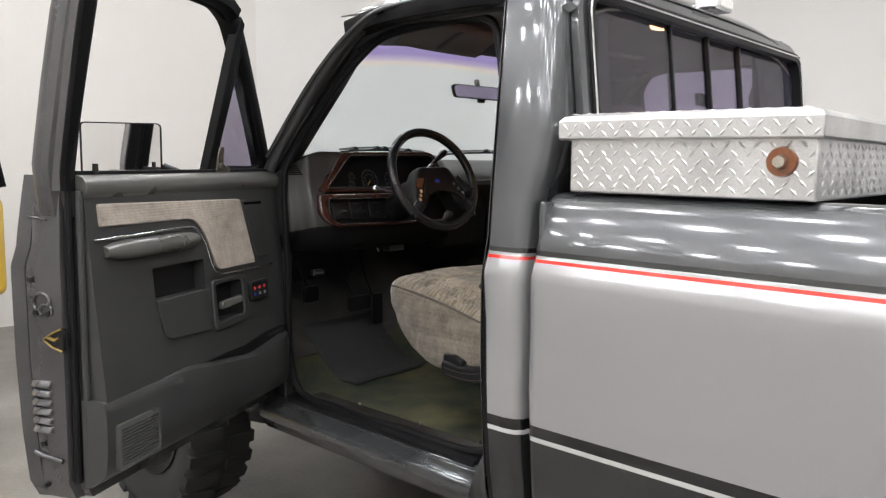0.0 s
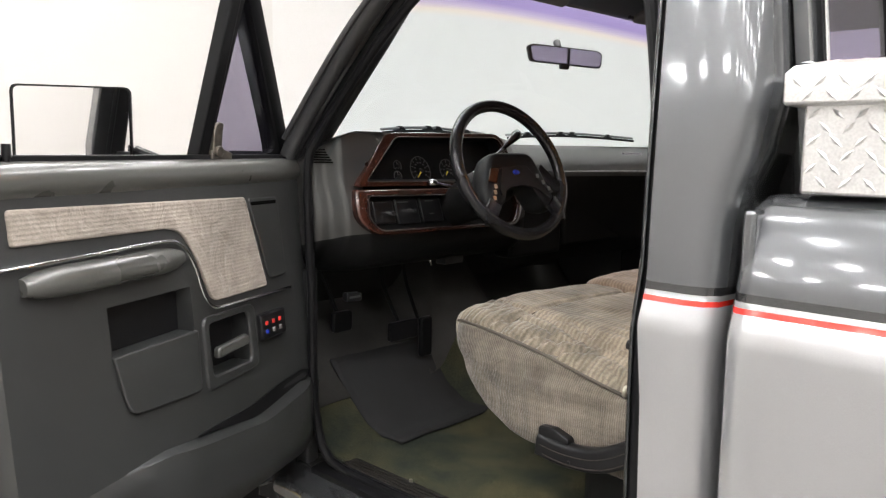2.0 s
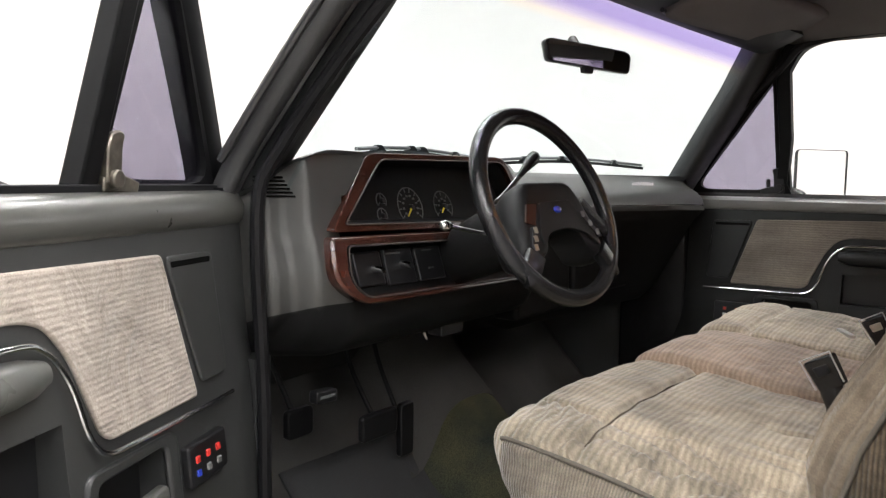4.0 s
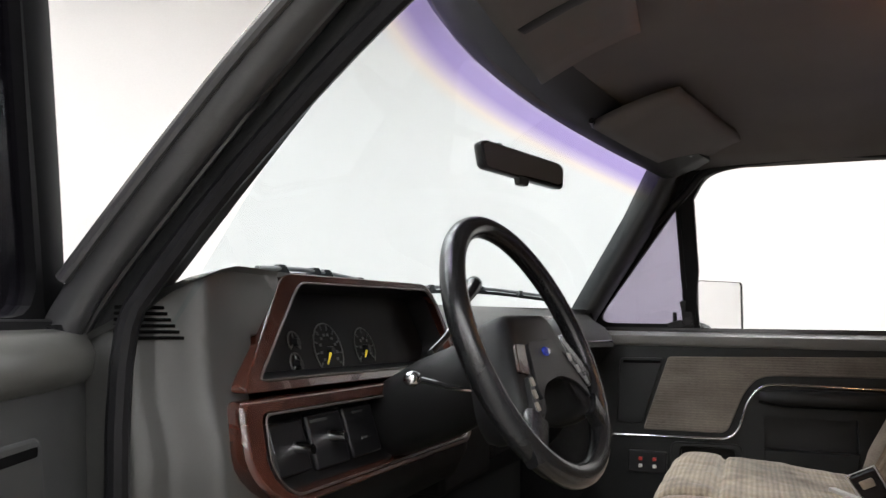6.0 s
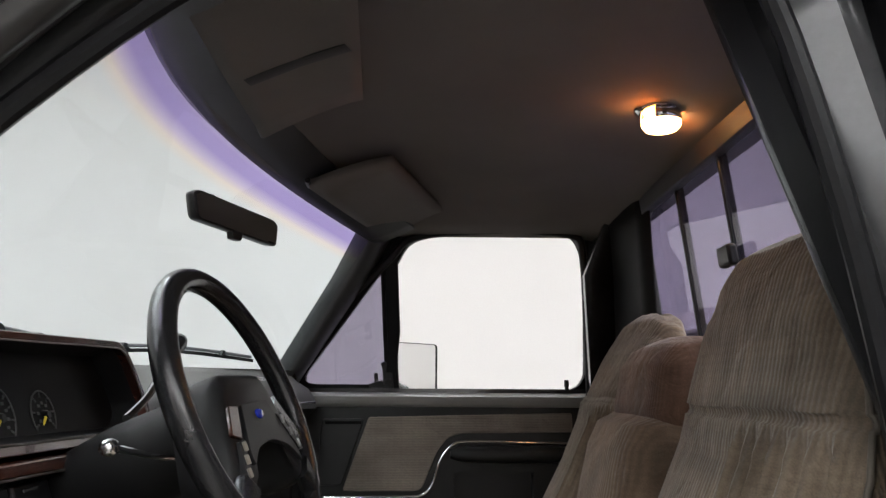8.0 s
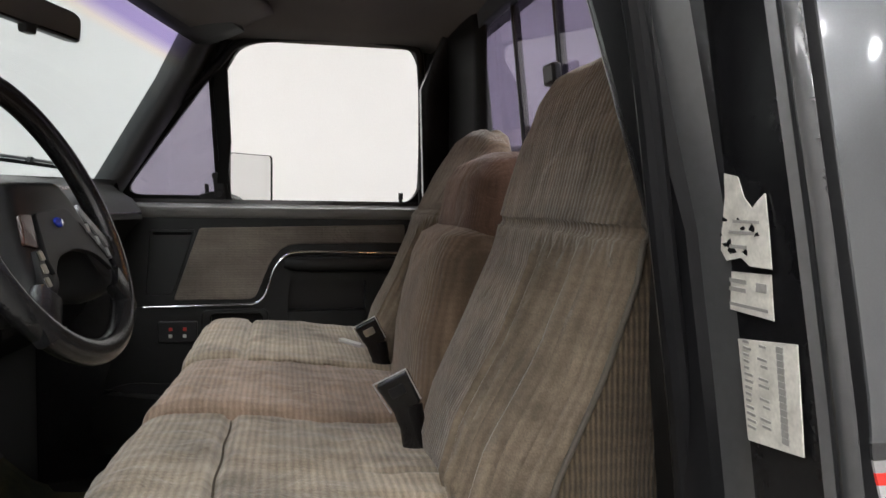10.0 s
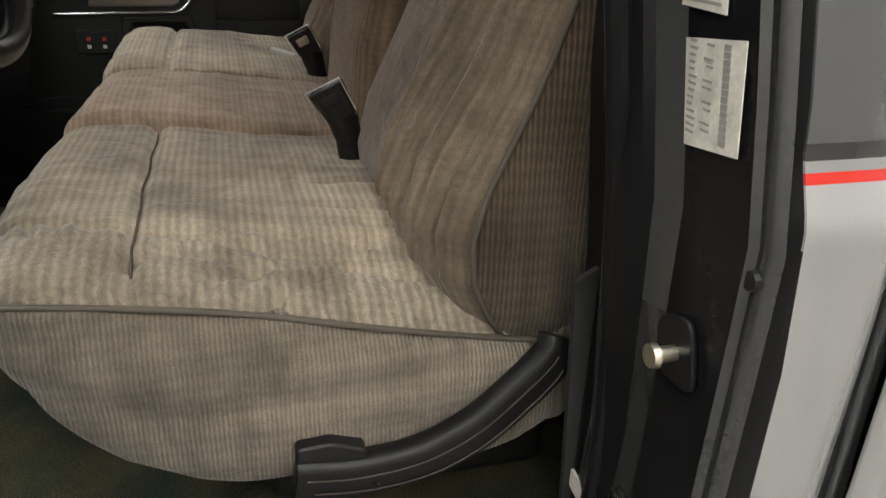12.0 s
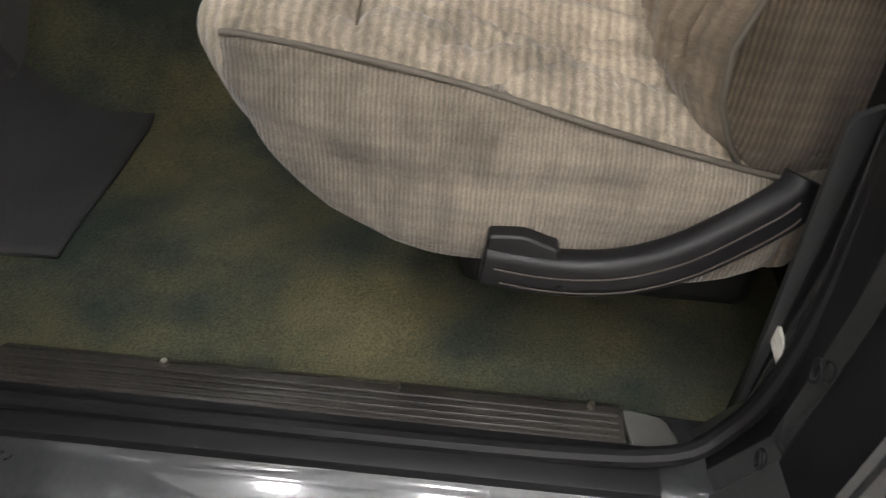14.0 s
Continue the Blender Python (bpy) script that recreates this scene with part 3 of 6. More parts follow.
        path = smooth_path([base + Vector((-0.01, 0.05, -0.05)), base, base.lerp(top, 0.5) + Vector((-0.004, 0.008, 0.008)), top, top + Vector((0.03, -0.09, 0.035))], 5)
        part("windshield_pillar", sweep(path, rpoly([(-0.035, -0.022), (0.03, -0.028), (0.045, 0.012), (0.0, 0.034), (-0.04, 0.012)], 0.012, 2), up=(0, 0.7, 0.7)), M_CHAR, truck)
        line = []
        for z in np.linspace(1.40, 1.845, 10):
            line.append((Vector((ws(-1.0, z)[0], ws(-1.0, z)[1] - 0.11, z)), Vector((0.095 + max(0, z - 1.44) * 0.17, 0.866 - (z - 1.432) * 0.671, z)), Vector((0.015, -0.020, 0))))
        for a, b, o in (((0.268, 0.612, 1.872), (0.166, 0.555, 1.882), (0.010, -0.014, -0.010)), ((0.285, 0.55, 1.900), (0.172, 0.48, 1.902), (0.006, -0.004, -0.016)), ((0.295, 0.42, 1.918), (0.172, 0.38, 1.906), (0.004, 0, -0.018)), ((0.295, 0.2, 1.922), (0.172, 0.2, 1.908), (0.004, 0, -0.018)), ((0.30, 0.05, 1.918), (0.172, 0.05, 1.904), (0.004, 0, -0.018)), ((0.30, -0.035, 1.905), (0.175, -0.035, 1.89), (0.004, 0, -0.018))):
            line.append((Vector(a), Vector(b), Vector(o)))
        cols = []
        for t, k, back in ((0.0, 0.0, 1), (0.0, 0.35, 0), (0.18, 1.0, 0), (0.45, 1.15, 0), (0.75, 1.0, 0), (1.0, 0.5, 0), (1.06, 0.0, 1)):
            cols.append(smooth_path([a.lerp(b, t) + o * k + (Vector((-0.2, 0.9, 0.6)) * 0.035 if back else Vector()) for a, b, o in line], 4))
        rows = [list(c) for c in zip(*cols)]
        part("pillar_trim", loft(rows, closed=True, caps=True), M_DKTRIM, truck, "dark inner pillar trim", smooth=60)
        path = smooth_path([(0.10, 0.88, 1.50), (0.125, 0.74, 1.70), (0.150, 0.58, 1.885), (0.140, 0.50, 1.912), (0.135, 0.25, 1.925), (0.138, 0.03, 1.918), (0.14, -0.06, 1.885)], 5)
        part("drip_rail", sweep(path, 0.010), M_CHAR, truck)
    # door opening seal
    f = 0.0 if m is MIRROR else 0.075
    path = smooth_path([(0.135, 0.86 + f, 0.72), (0.13, 0.885 + f, 0.85), (0.13, 0.89 + f, 1.1), (0.13, 0.905 + f, 1.40), (0.145, 0.87 + f, 1.50), (0.165, 0.72 + f, 1.67), (0.185, 0.575 + f, 1.80), (0.20, 0.50 + f * 0.5, 1.855), (0.215, 0.30, 1.872), (0.212, 0.11 + f * 0.9, 1.862),
                        (0.205, 0.075 + f * 0.8, 1.80), (0.19, 0.066 + f * 0.36, 1.6), (0.175, 0.06 + f * 0.12, 1.4), (0.165, 0.055 - f * 0.13, 1.2), (0.165, 0.05 - f * 0.35, 0.95), (0.165, 0.06 - f * 0.4, 0.80), (0.165, 0.085 - f * 0.4, 0.72), (0.150, 0.14 - f * 0.4, 0.685), (0.150, 0.25, 0.668),
                        (0.148, 0.55, 0.668), (0.148, 0.75 + f, 0.668), (0.14, 0.83 + f, 0.685)], 4)
    part("door_seal", sweep(path, 0.0115, closed=True), M_RUBBER, truck, "black rubber door seal")
    if m is MIRROR:
        side = [(0.150, 0.042), (0.165, 0.024), (0.195, 0.010), (0.25, -0.004), (0.33, -0.018), (0.45, -0.030), (0.52, -0.045)]
        part("inner_quarter_trim", loft([[(x + max(0, z - 1.5) * 0.10, y + max(0, z - 1.5) * 0.06, z) for x, y in side] for z in np.linspace(0.9, 1.94, 12)]), M_LOWDASH, truck, "dark inner trim behind the passenger door", solid=0.006, smooth=60)
    else:
        part("inner_quarter_trim", prism(rpoly([(0.03, 0.64), (0.03, 1.10), (0.05, 1.30), (0.05, 1.90), (-0.10, 1.90), (-0.14, 1.40), (-0.14, 0.64)], 0.02), "x", 0.20, 0.235), M_LOWDASH, truck)
    XF.pop()
    WARP.clear()

# windshield pillar on the driver's side: painted outside, dark trim within
OUT = [(1.40, 0.085, 1.06), (1.48, 0.095, 1.02), (1.60, 0.098, 0.91), (1.71, 0.10, 0.80), (1.80, 0.108, 0.70), (1.86, 0.113, 0.61), (1.90, 0.118, 0.52)]
INN = [(1.40, 0.203, 1.055), (1.48, 0.225, 1.01), (1.60, 0.250, 0.925), (1.71, 0.278, 0.850), (1.80, 0.302, 0.795), (1.86, 0.320, 0.755), (1.90, 0.327, 0.72)]


def pillar_rows(pts):
    rows = []
    for o, i in zip(OUT, INN):
        O, I = Vector((o[1], o[2], o[0])), Vector((i[1], i[2], i[0]))
        rows.append([O.lerp(I, t) + Vector((0, d, d * 0.5)) for t, d in pts])
    S = [smooth_path([r[k] for r in rows], 4) for k in range(len(pts))]
    return loft([list(c) for c in zip(*S)], closed=True, caps=True)


part("windshield_pillar", pillar_rows([(0.0, 0.0), (0.025, -0.010), (0.08, -0.018), (0.15, -0.022), (0.22, -0.020), (0.28, -0.012), (0.31, -0.003), (0.34, -0.002), (0.38, -0.008), (0.43, -0.006), (0.45, 0.03), (0.40, 0.045), (0.16, 0.016)]), M_PILLAR, truck, "dark grey windshield pillar", smooth=60)
part("pillar_trim", pillar_rows([(0.44, -0.010), (0.46, -0.022), (0.52, -0.030), (0.60, -0.030), (0.66, -0.022), (0.70, -0.014), (0.76, -0.014), (0.84, -0.016), (0.94, -0.008), (1.0, 0.0), (1.0, 0.03), (0.46, 0.04)]), M_DKTRIM, truck, "dark inner pillar trim", smooth=60)
part("drip_rail", sweep(smooth_path([(p[1] - 0.004, p[2], p[0] + 0.004) for p in OUT[1:]] + [(0.125, 0.42, 1.918), (0.135, 0.25, 1.925), (0.138, 0.03, 1.918), (0.14, -0.06, 1.885)], 4), 0.007), M_PILLAR, truck, "grey drip moulding")
part("roof_rail", sweep(smooth_path([(0.165, 0.66, 1.868), (0.168, 0.5, 1.895), (0.168, 0.25, 1.902), (0.168, 0.03, 1.896)], 4), rpoly([(-0.035, -0.02), (0.045, -0.022), (0.045, 0.03), (-0.035, 0.03)], 0.01, 2), up=(0, 0, 1)), M_JAMB, truck)
# roof skin and headliner
def roof_grid(z_mid, drop, x0, x1, y0, y1, n=16, m=12, edge=2.6):
    rows = []
    for j in range(m + 1):
        y = y0 + (y1 - y0) * j / m
        v = abs(2 * j / m - 1)
        row = []
        for i in range(n + 1):
            u = abs(2 * i / n - 1)
            row.append((x0 + (x1 - x0) * i / n, y, z_mid - drop * (max(u ** 5, 0.8 * v ** 6) if j > m / 2 else u ** 5 + 0.8 * v ** 6) - 0.012 * u * u))
        rows.append(row)
    return loft(rows)


def bowed(bm, y1, front):
    """Bends the front edge to the windshield's bow."""
    for v in bm.verts:
        u = (v.co.x - CX) / 0.73
        f = (front - 0.19 * u * u - 0.055 * u + 0.11) / (y1 + 0.11)
        v.co.y = -0.11 + (v.co.y + 0.11) * f
    return bm


part("roof", bowed(roof_grid(2.025, 0.10, 0.135, 1.835, -0.13, 0.80), 0.80, 0.885), M_CHAR, truck, "dark grey metallic roof", solid=0.004, smooth=60)
part("headliner", bowed(roof_grid(1.965, 0.075, 0.20, 1.77, -0.11, 0.74, 22, 16), 0.74, 0.825), M_LINER, truck, "dark brown-grey cloth headliner", solid=0.012, smooth=60)
for m in (Matrix.Identity(4),):
    XF.append(m)
    part("roof_side_trim", sweep(smooth_path([(0.205, 0.68, 1.845), (0.215, 0.55, 1.895), (0.215, 0.3, 1.905), (0.215, 0.05, 1.90), (0.22, -0.08, 1.86)], 5), rpoly([(-0.035, -0.03), (0.035, -0.03), (0.04, 0.03), (-0.035, 0.03)], 0.015, 2), up=(0, 0, 1)), M_DKTRIM, truck)
    XF.pop()


def head_line(u):
    """Height of the windshield's upper edge, highest in the middle."""
    return 1.922 - 0.062 * u * u


rows = [[ws(u, 1.44 + (head_line(u) - 1.44) * k) for u in np.linspace(-1.07, 1, 27)] for k in np.linspace(0, 1, 10)]
wsg = part("windshield", loft(rows), M_WSHIELD, truck, "clear windshield with violet sun band along its top", smooth=60)
wsg.visible_shadow = False
hdr = [[(ws(u, head_line(u))[0], ws(u, head_line(u))[1] + dy, head_line(u) + dz) for u in np.linspace(-1.0, 1.0, 41)] for dy, dz in ((0.02, 0.010), (0.0, -0.013), (-0.03, -0.013), (-0.075, 0.004), (-0.12, 0.025), (-0.11, 0.045), (0.0, 0.045))]
part("header_trim", loft(hdr, closed=False), M_DKTRIM, truck, "dark windshield header trim", solid=0.006, smooth=60)

# back wall of the cab with its sliding window
def back_ring(grow, n=6):
    return rpoly([(0.36 - grow, 1.50 - grow), (1.47 + grow, 1.50 - grow), (1.47 + grow, 1.865 + grow), (0.36 - grow, 1.865 + grow)], 0.075 + grow * 0.6, n)


def lean(bm):
    for v in bm.verts:
        v.co.y += (v.co.z - 1.69) * 0.115
    return bm


outer = rpoly([(0.155, 1.38), (1.805, 1.38), (1.805, 1.94), (0.155, 1.94)], [0.02, 0.02, 0.16, 0.16], 6)
wide_ring = lambda g: rpoly([(0.215 - g, 1.49 - g), (1.775 + g, 1.49 - g), (1.775 + g, 1.890 + g), (0.215 - g, 1.890 + g)], 0.06 + g * 0.6, 6)
part("cab_back", lean(frame_prism(outer, wide_ring(0.015), "y", -0.155, -0.135)), M_CHAR, truck, "dark grey metallic cab back")
part("cab_back_lower", box(0.16, 1.81, -0.14, -0.11, 0.60, 1.39), M_CHAR, truck)
outer = rpoly([(0.21, 1.0), (1.76, 1.0), (1.76, 1.945), (0.21, 1.945)], [0.02, 0.02, 0.12, 0.12], 6)
part("back_trim", lean(frame_prism(outer, back_ring(0.012), "y", -0.125, -0.100)), M_DKTRIM, truck, "dark inner trim round the back window", bevel=0.006)
part("window_gasket", lean(frame_prism(wide_ring(0.022), wide_ring(-0.008), "y", -0.162, -0.130)), M_RUBBER, truck, "black rubber back window gasket")
part("window_bead", lean(sweep([(p[0], -0.164, p[1]) for p in wide_ring(0.010)], 0.0035, closed=True)), M_CHROME, truck, "thin bright bead round the back window")
for x0, x1, y in ((0.20, 0.70, -0.128), (0.70, 0.965, -0.122), (0.965, 1.225, -0.122), (1.225, 1.79, -0.128)):
    g = part("back_window_pane", lean(box(x0, x1, y - 0.002, y + 0.002, 1.49, 1.895)), M_RGLASS, truck, "dark tinted back window pane")
    g.visible_shadow = False
for x in (0.70, 0.965, 1.225):
    part("window_divider", lean(box(x - 0.005, x + 0.005, -0.136, -0.116, 1.49, 1.895)), M_BLACK, truck, bevel=0.002)
part("slider_latch", lean(box(0.93, 0.99, -0.112, -0.092, 1.665, 1.705)), M_BLACK, truck, "small black window slider latch", bevel=0.006)
part("brake_light", prism(rpoly([(0.895, 1.955), (1.02, 1.955), (1.01, 1.998), (0.905, 1.998)], 0.012), "y", -0.165, -0.09), M_CHROME, truck, "high brake light in a bright housing", bevel=0.004)
part("brake_light_lens", box(0.908, 1.007, -0.172, -0.164, 1.962, 1.992), M_WHITE, truck, "pale cargo light lens", bevel=0.004)

# floor pan with tunnel, toe board, firewall
def pan(ys):
    return [[(x, y, zz + 0.15 * math.exp(-((x - CX) / 0.17) ** 4) * min(1, max(0.0, 0.3 + y))) for x in np.linspace(0.20, 1.77, 61)] for y, zz in ys]


flat = [(y, 0.64) for y in np.linspace(-0.13, 0.95, 30)]
bm = jitter(jitter(loft(pan(flat + [(1.0, 0.645), (1.06, 0.67), (1.14, 0.735)])), 0.006, 9), 0.003, 34)
part("carpet", bm, M_CARPET, truck, "worn olive green carpet", solid=0.008, smooth=60)
# Toe board, darker than the carpet that runs up to it
part("toe_board", jitter(loft(pan([(1.13, 0.735), (1.25, 0.84), (1.36, 0.98)])), 0.006, 9), M_TOE, truck, "dark footwell toe board", solid=0.008, smooth=60)
part("firewall", box(0.17, 1.80, 1.36, 1.40, 0.6, 1.45), M_UNDER, truck)
part("floor_pan", box(0.10, 1.87, -0.13, 1.30, 0.56, 0.615), M_UNDER, truck)
XF.append(Matrix.Identity(4))
plate = thing("floor_mat", "dark grey rubber floor mat lying on the olive carpet", "floor mat")
part("mat", jitter(loft([[(x + 0.05 * (1.0 - y), y, 0.654 + (0.008 if abs(x - 0.53) > 0.22 else 0) + max(0, y - 1.0) ** 1.5 * 1.75) for x in np.linspace(0.40, 0.90, 24)] for y in np.linspace(0.92, 1.22, 16)]), 0.005, 9), M_MAT, plate, solid=0.008, smooth=60)
XF.pop()

# sill step plate with ribs and screws
part("step_plate", prism(rpoly([(0.236, 0.640), (0.238, 0.660), (0.224, 0.668), (0.172, 0.671), (0.168, 0.660)], 0.004, 2), "y", 0.155, 0.90), M_PLATE, truck, "black ribbed step plate")
for x in (0.179, 0.189, 0.199, 0.209):
    part("step_rib", box(x - 0.002, x + 0.002, 0.16, 0.89, 0.669, 0.6735), M_PLATE, truck, bevel=0.001)
for y in (0.19, 0.422, 0.70):
    part("screw", rod((0.221, y, 0.664), (0.221, y, 0.6745), 0.006, 0.004, 10), M_STEEL, truck, "small bright screw")
part("plate_end", prism(rpoly([(0.16, 0.145), (0.225, 0.155), (0.215, 0.105), (0.18, 0.09)], 0.01), "z", 0.655, 0.668), M_TRIM2, truck, bevel=0.002)

# jamb stickers, striker, grommets
def sticker(sh, y, bars, label):
    st = part("sticker", prism(sh, "y", y, y + 0.0012), M_PAPER, truck, label)
    for bx0, bx1, bz0, bz1 in bars:
        part("print_bar", box(bx0, bx1, y + 0.0011, y + 0.0019, bz0, bz1), M_INK, st)
    return st


rnd = random.Random(4)
bars = []
for k in range(14):
    z = 1.262 + k * 0.0052
    sh = (z - 1.26) * 0.18
    bars.append((0.092 + sh + rnd.uniform(0, 0.006), 0.104 + sh, z, z + 0.0022))
    if k % 3:
        bars.append((0.073 + sh, 0.086 + sh - rnd.uniform(0, 0.006), z, z + 0.002))
    bars.append((0.052 + sh, 0.060 + sh, z, z + 0.0048))
sticker([(0.104, 1.251), (0.036, 1.259), (0.049, 1.340), (0.124, 1.331)], 0.0245, bars, "creased pale paper data sticker with small print")
sticker([(0.139, 1.355), (0.073, 1.354), (0.079, 1.389), (0.150, 1.386)], 0.028, [(0.11, 0.14, 1.378, 1.3815), (0.11, 0.138, 1.371, 1.3745), (0.083, 0.096, 1.374, 1.381), (0.08, 0.132, 1.359, 1.3615)], "small white sticker with print")
sticker([(0.133, 1.396), (0.112, 1.400), (0.100, 1.394), (0.072, 1.394), (0.078, 1.425), (0.084, 1.452), (0.092, 1.447), (0.100, 1.440), (0.112, 1.449), (0.122, 1.466), (0.146, 1.470), (0.168, 1.500), (0.182, 1.495), (0.166, 1.462), (0.158, 1.43), (0.150, 1.412)], 0.0325,
        [(0.09, 0.125, 1.428, 1.4305), (0.095, 0.13, 1.419, 1.4215), (0.105, 0.128, 1.407, 1.410)], "torn and peeling white paper sticker")
rnd = random.Random(9)
for k in range(9):
    x, z, r = 0.092 + 0.0065 * k, 1.404 + rnd.uniform(0.0, 0.034), rnd.uniform(0.002, 0.006)
    blot = [(x + r * rnd.uniform(0.4, 1.6) * math.cos(a), z + r * rnd.uniform(0.3, 1.0) * math.sin(a)) for a in np.linspace(0, math.tau, 9, endpoint=False)]
    part("peeled_spot", prism(blot, "y", 0.0334, 0.0341), M_JAMB, truck)
part("striker_plate", prism(rpoly([(0.03, 1.055), (0.085, 1.05), (0.10, 1.10), (0.05, 1.12)], 0.018), "y", 0.022, 0.028), M_BLACK, truck, bevel=0.002)
bm = rod((0.064, 0.018, 1.080), (0.064, 0.046, 1.080), 0.0075, n=16)
rod((0.064, 0.046, 1.080), (0.064, 0.052, 1.080), 0.0115, 0.0105, 16, bm)
part("door_striker", bm, M_STEEL, truck, "worn steel door striker pin")
for x, y, z in ((0.125, 0.026, 0.865), (0.02, 0.012, 0.93), (0.10, 0.05, 0.76)):
    part("grommet", sweep([(x + 0.008 * math.cos(a), y, z + 0.012 * math.sin(a)) for a in np.linspace(0, math.tau, 14, endpoint=False)], 0.0025, closed=True), M_RUBBER, truck)
part("jamb_bolt", rod((0.006, -0.004, 1.175), (0.006, 0.018, 1.175), 0.011, 0.008, 10), M_BLACK, truck)
part("belt_tag", prism(rpoly([(0.17, 0.815), (0.205, 0.82), (0.205, 0.845), (0.178, 0.84)], 0.006), "y", 0.031, 0.034), M_PAPER, truck, "small pale tag")
part("jamb_trim", prism(rpoly([(0.034, 0.66), (0.054, 1.08), (0.018, 1.10), (0.004, 0.70)], 0.01), "x", 0.204, 0.212), M_DKTRIM, truck)

# ---- the doors ----
def lean_side(bm):
    """Tilts what stands above the belt line inwards, as the cab's sides do."""
    for v in bm.verts:
        v.co.x += max(0, v.co.z - 1.44) * 0.17
    return bm


def trim_lean(co):
    if co.x > 0.121:
        co.x -= max(0.0, co.y - 0.80) ** 1.5 * 0.41
    co.x += -0.008 + min(0.46, max(0.0, 1.36 - co.z)) * 0.10 * min(1.0, max(0.0, (co.x - 0.12) / 0.02))


def build_door(driver):
    # The passenger side takes the darkened copies, its shade put into the colour
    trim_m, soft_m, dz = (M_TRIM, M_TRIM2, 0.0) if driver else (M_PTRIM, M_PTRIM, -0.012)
    # shell below the belt, with an end face of pressed steel
    zs = [0.655, 0.70, 0.82, 1.0, 1.205, 1.218, 1.23, 1.26, 1.27, 1.285, 1.33, 1.40, 1.435]
    rows, skin = [], []
    for z in zs:
        d = tumble(z)
        y0 = (-0.050 if z > 0.68 else -0.03) + max(0, z - 1.25) * 0.05
        rows.append([(d + 0.012, 0.93, z), (0.05, 0.925, z), (0.085, 0.905, z), (0.112, 0.89, z), (0.120, 0.80, z), (0.123, 0.4, z), (0.123, 0.0, z),
                     (0.118, y0 + 0.030, z), (0.100, y0 + 0.026, z), (0.094, y0 + 0.004, z), (0.055, y0, z), (0.018, y0 + 0.002, z), (d + 0.004, y0 + 0.004, z)])
        o = 0.034 if driver else 0.008
        skin.append([(d - o + 0.004, y0 - 0.004, z), (d - o, y0 + 0.004, z), (d - o, 0.2, z), (d - o, 0.7, z), (d - 0.006, 0.975, z), (d + 0.012, 0.978, z), (d + 0.012, 0.93, z), (d + 0.004, 0.90, z), (d + 0.004, y0 + 0.002, z)])
    door = part("door", loft(rows, closed=True, caps=True), M_EDGE, truck, "open driver door with grey trim and cloth insert" if driver else "closed passenger door with grey trim and cloth insert", smooth=40)
    part("outer_skin", loft(skin, closed=True, caps=True), M_PAINT, door, "two-tone painted outer door skin", smooth=40)
    shell_skin = door.children[-1]
    shell_skin.data.materials.append(M_EDGE)
    for n, f in enumerate(shell_skin.data.polygons):
        f.material_index = 1 if n % 9 in (0, 7, 8) else 0
    part("rear_frame_post", lean_side(loft([[(x, y + dy, z) for x, dy in ((0.035, 0.0), (0.05, -0.006), (0.085, -0.004), (0.095, 0.012), (0.116, 0.016), (0.120, 0.028), (0.116, 0.040), (0.04, 0.036))] for y, z in ((-0.040, 1.34), (-0.050, 1.40), (-0.058, 1.46), (-0.058, 1.50), (-0.054, 1.65), (-0.046, 1.80), (-0.034, 1.90), (-0.02, 1.935))], closed=True, caps=True)), M_EDGE, door, smooth=40)
    # window frame
    vf = 1.0 if driver else 0.0
    path = [(0.09, -0.030, 1.40), (0.09, -0.030, 1.50), (0.09, -0.026, 1.72), (0.09, -0.016, 1.86), (0.09, 0.005, 1.905), (0.09, 0.06, 1.925), (0.09, 0.30, 1.930), (0.09, 0.48, 1.925), (0.09, 0.54 + vf * 0.012, 1.905), (0.09, 0.598 + vf * 0.014, 1.855), (0.09, 0.722 + vf * 0.014, 1.68), (0.09, 0.858 + vf * 0.010, 1.48), (0.09, 0.905, 1.40)]
    fr = part("window_frame", lean_side(lean_side_frame(path)), M_MATTE, door, "dark window frame", smooth=45)
    if driver:
        # the rear post is painted outside
        fr.data.materials.append(M_EDGE)
        for n, f in enumerate(fr.data.polygons):
            f.material_index = 1 if n < 8 * 15 and n % 8 in (0, 1, 7) else 0
    part("glass_channel", lean_side(sweep(smooth_path([(p[0] - 0.01, p[1] + (0.02 if i < 5 else -0.012 if i > 8 else 0), p[2] - (0.02 if 4 <= i <= 8 else 0)) for i, p in enumerate(path)], 4), 0.007)), M_MATTE, fr)
    if not driver:
        # glass run with rounded corners round the drop window
        run = smooth_path([(0, *p) for p in ((0.553, 1.80), (0.52, 1.853), (0.47, 1.876), (0.392, 1.8835), (0.24, 1.890), (0.08, 1.892), (0.040, 1.880), (0.018, 1.850), (0.007, 1.80), (-0.001, 1.65), (-0.003, 1.50), (0.004, 1.462), (0.028, 1.438), (0.0775, 1.431), (0.30, 1.426), (0.537, 1.421), (0.545, 1.60))], 3)
        inner_run = [(p.y, p.z) for p in run]
        outer_run = [(0.28 + (y - 0.28) * (1.16 if y < 0.28 else 1.11), 1.655 + (z - 1.655) * (1.20 if z > 1.655 else 1.06)) for y, z in inner_run]
        part("glass_run", lean_side(frame_prism(outer_run, inner_run, "x", 0.078, 0.112)), M_MATTE, door, "black window seal with rounded corners", smooth=45)
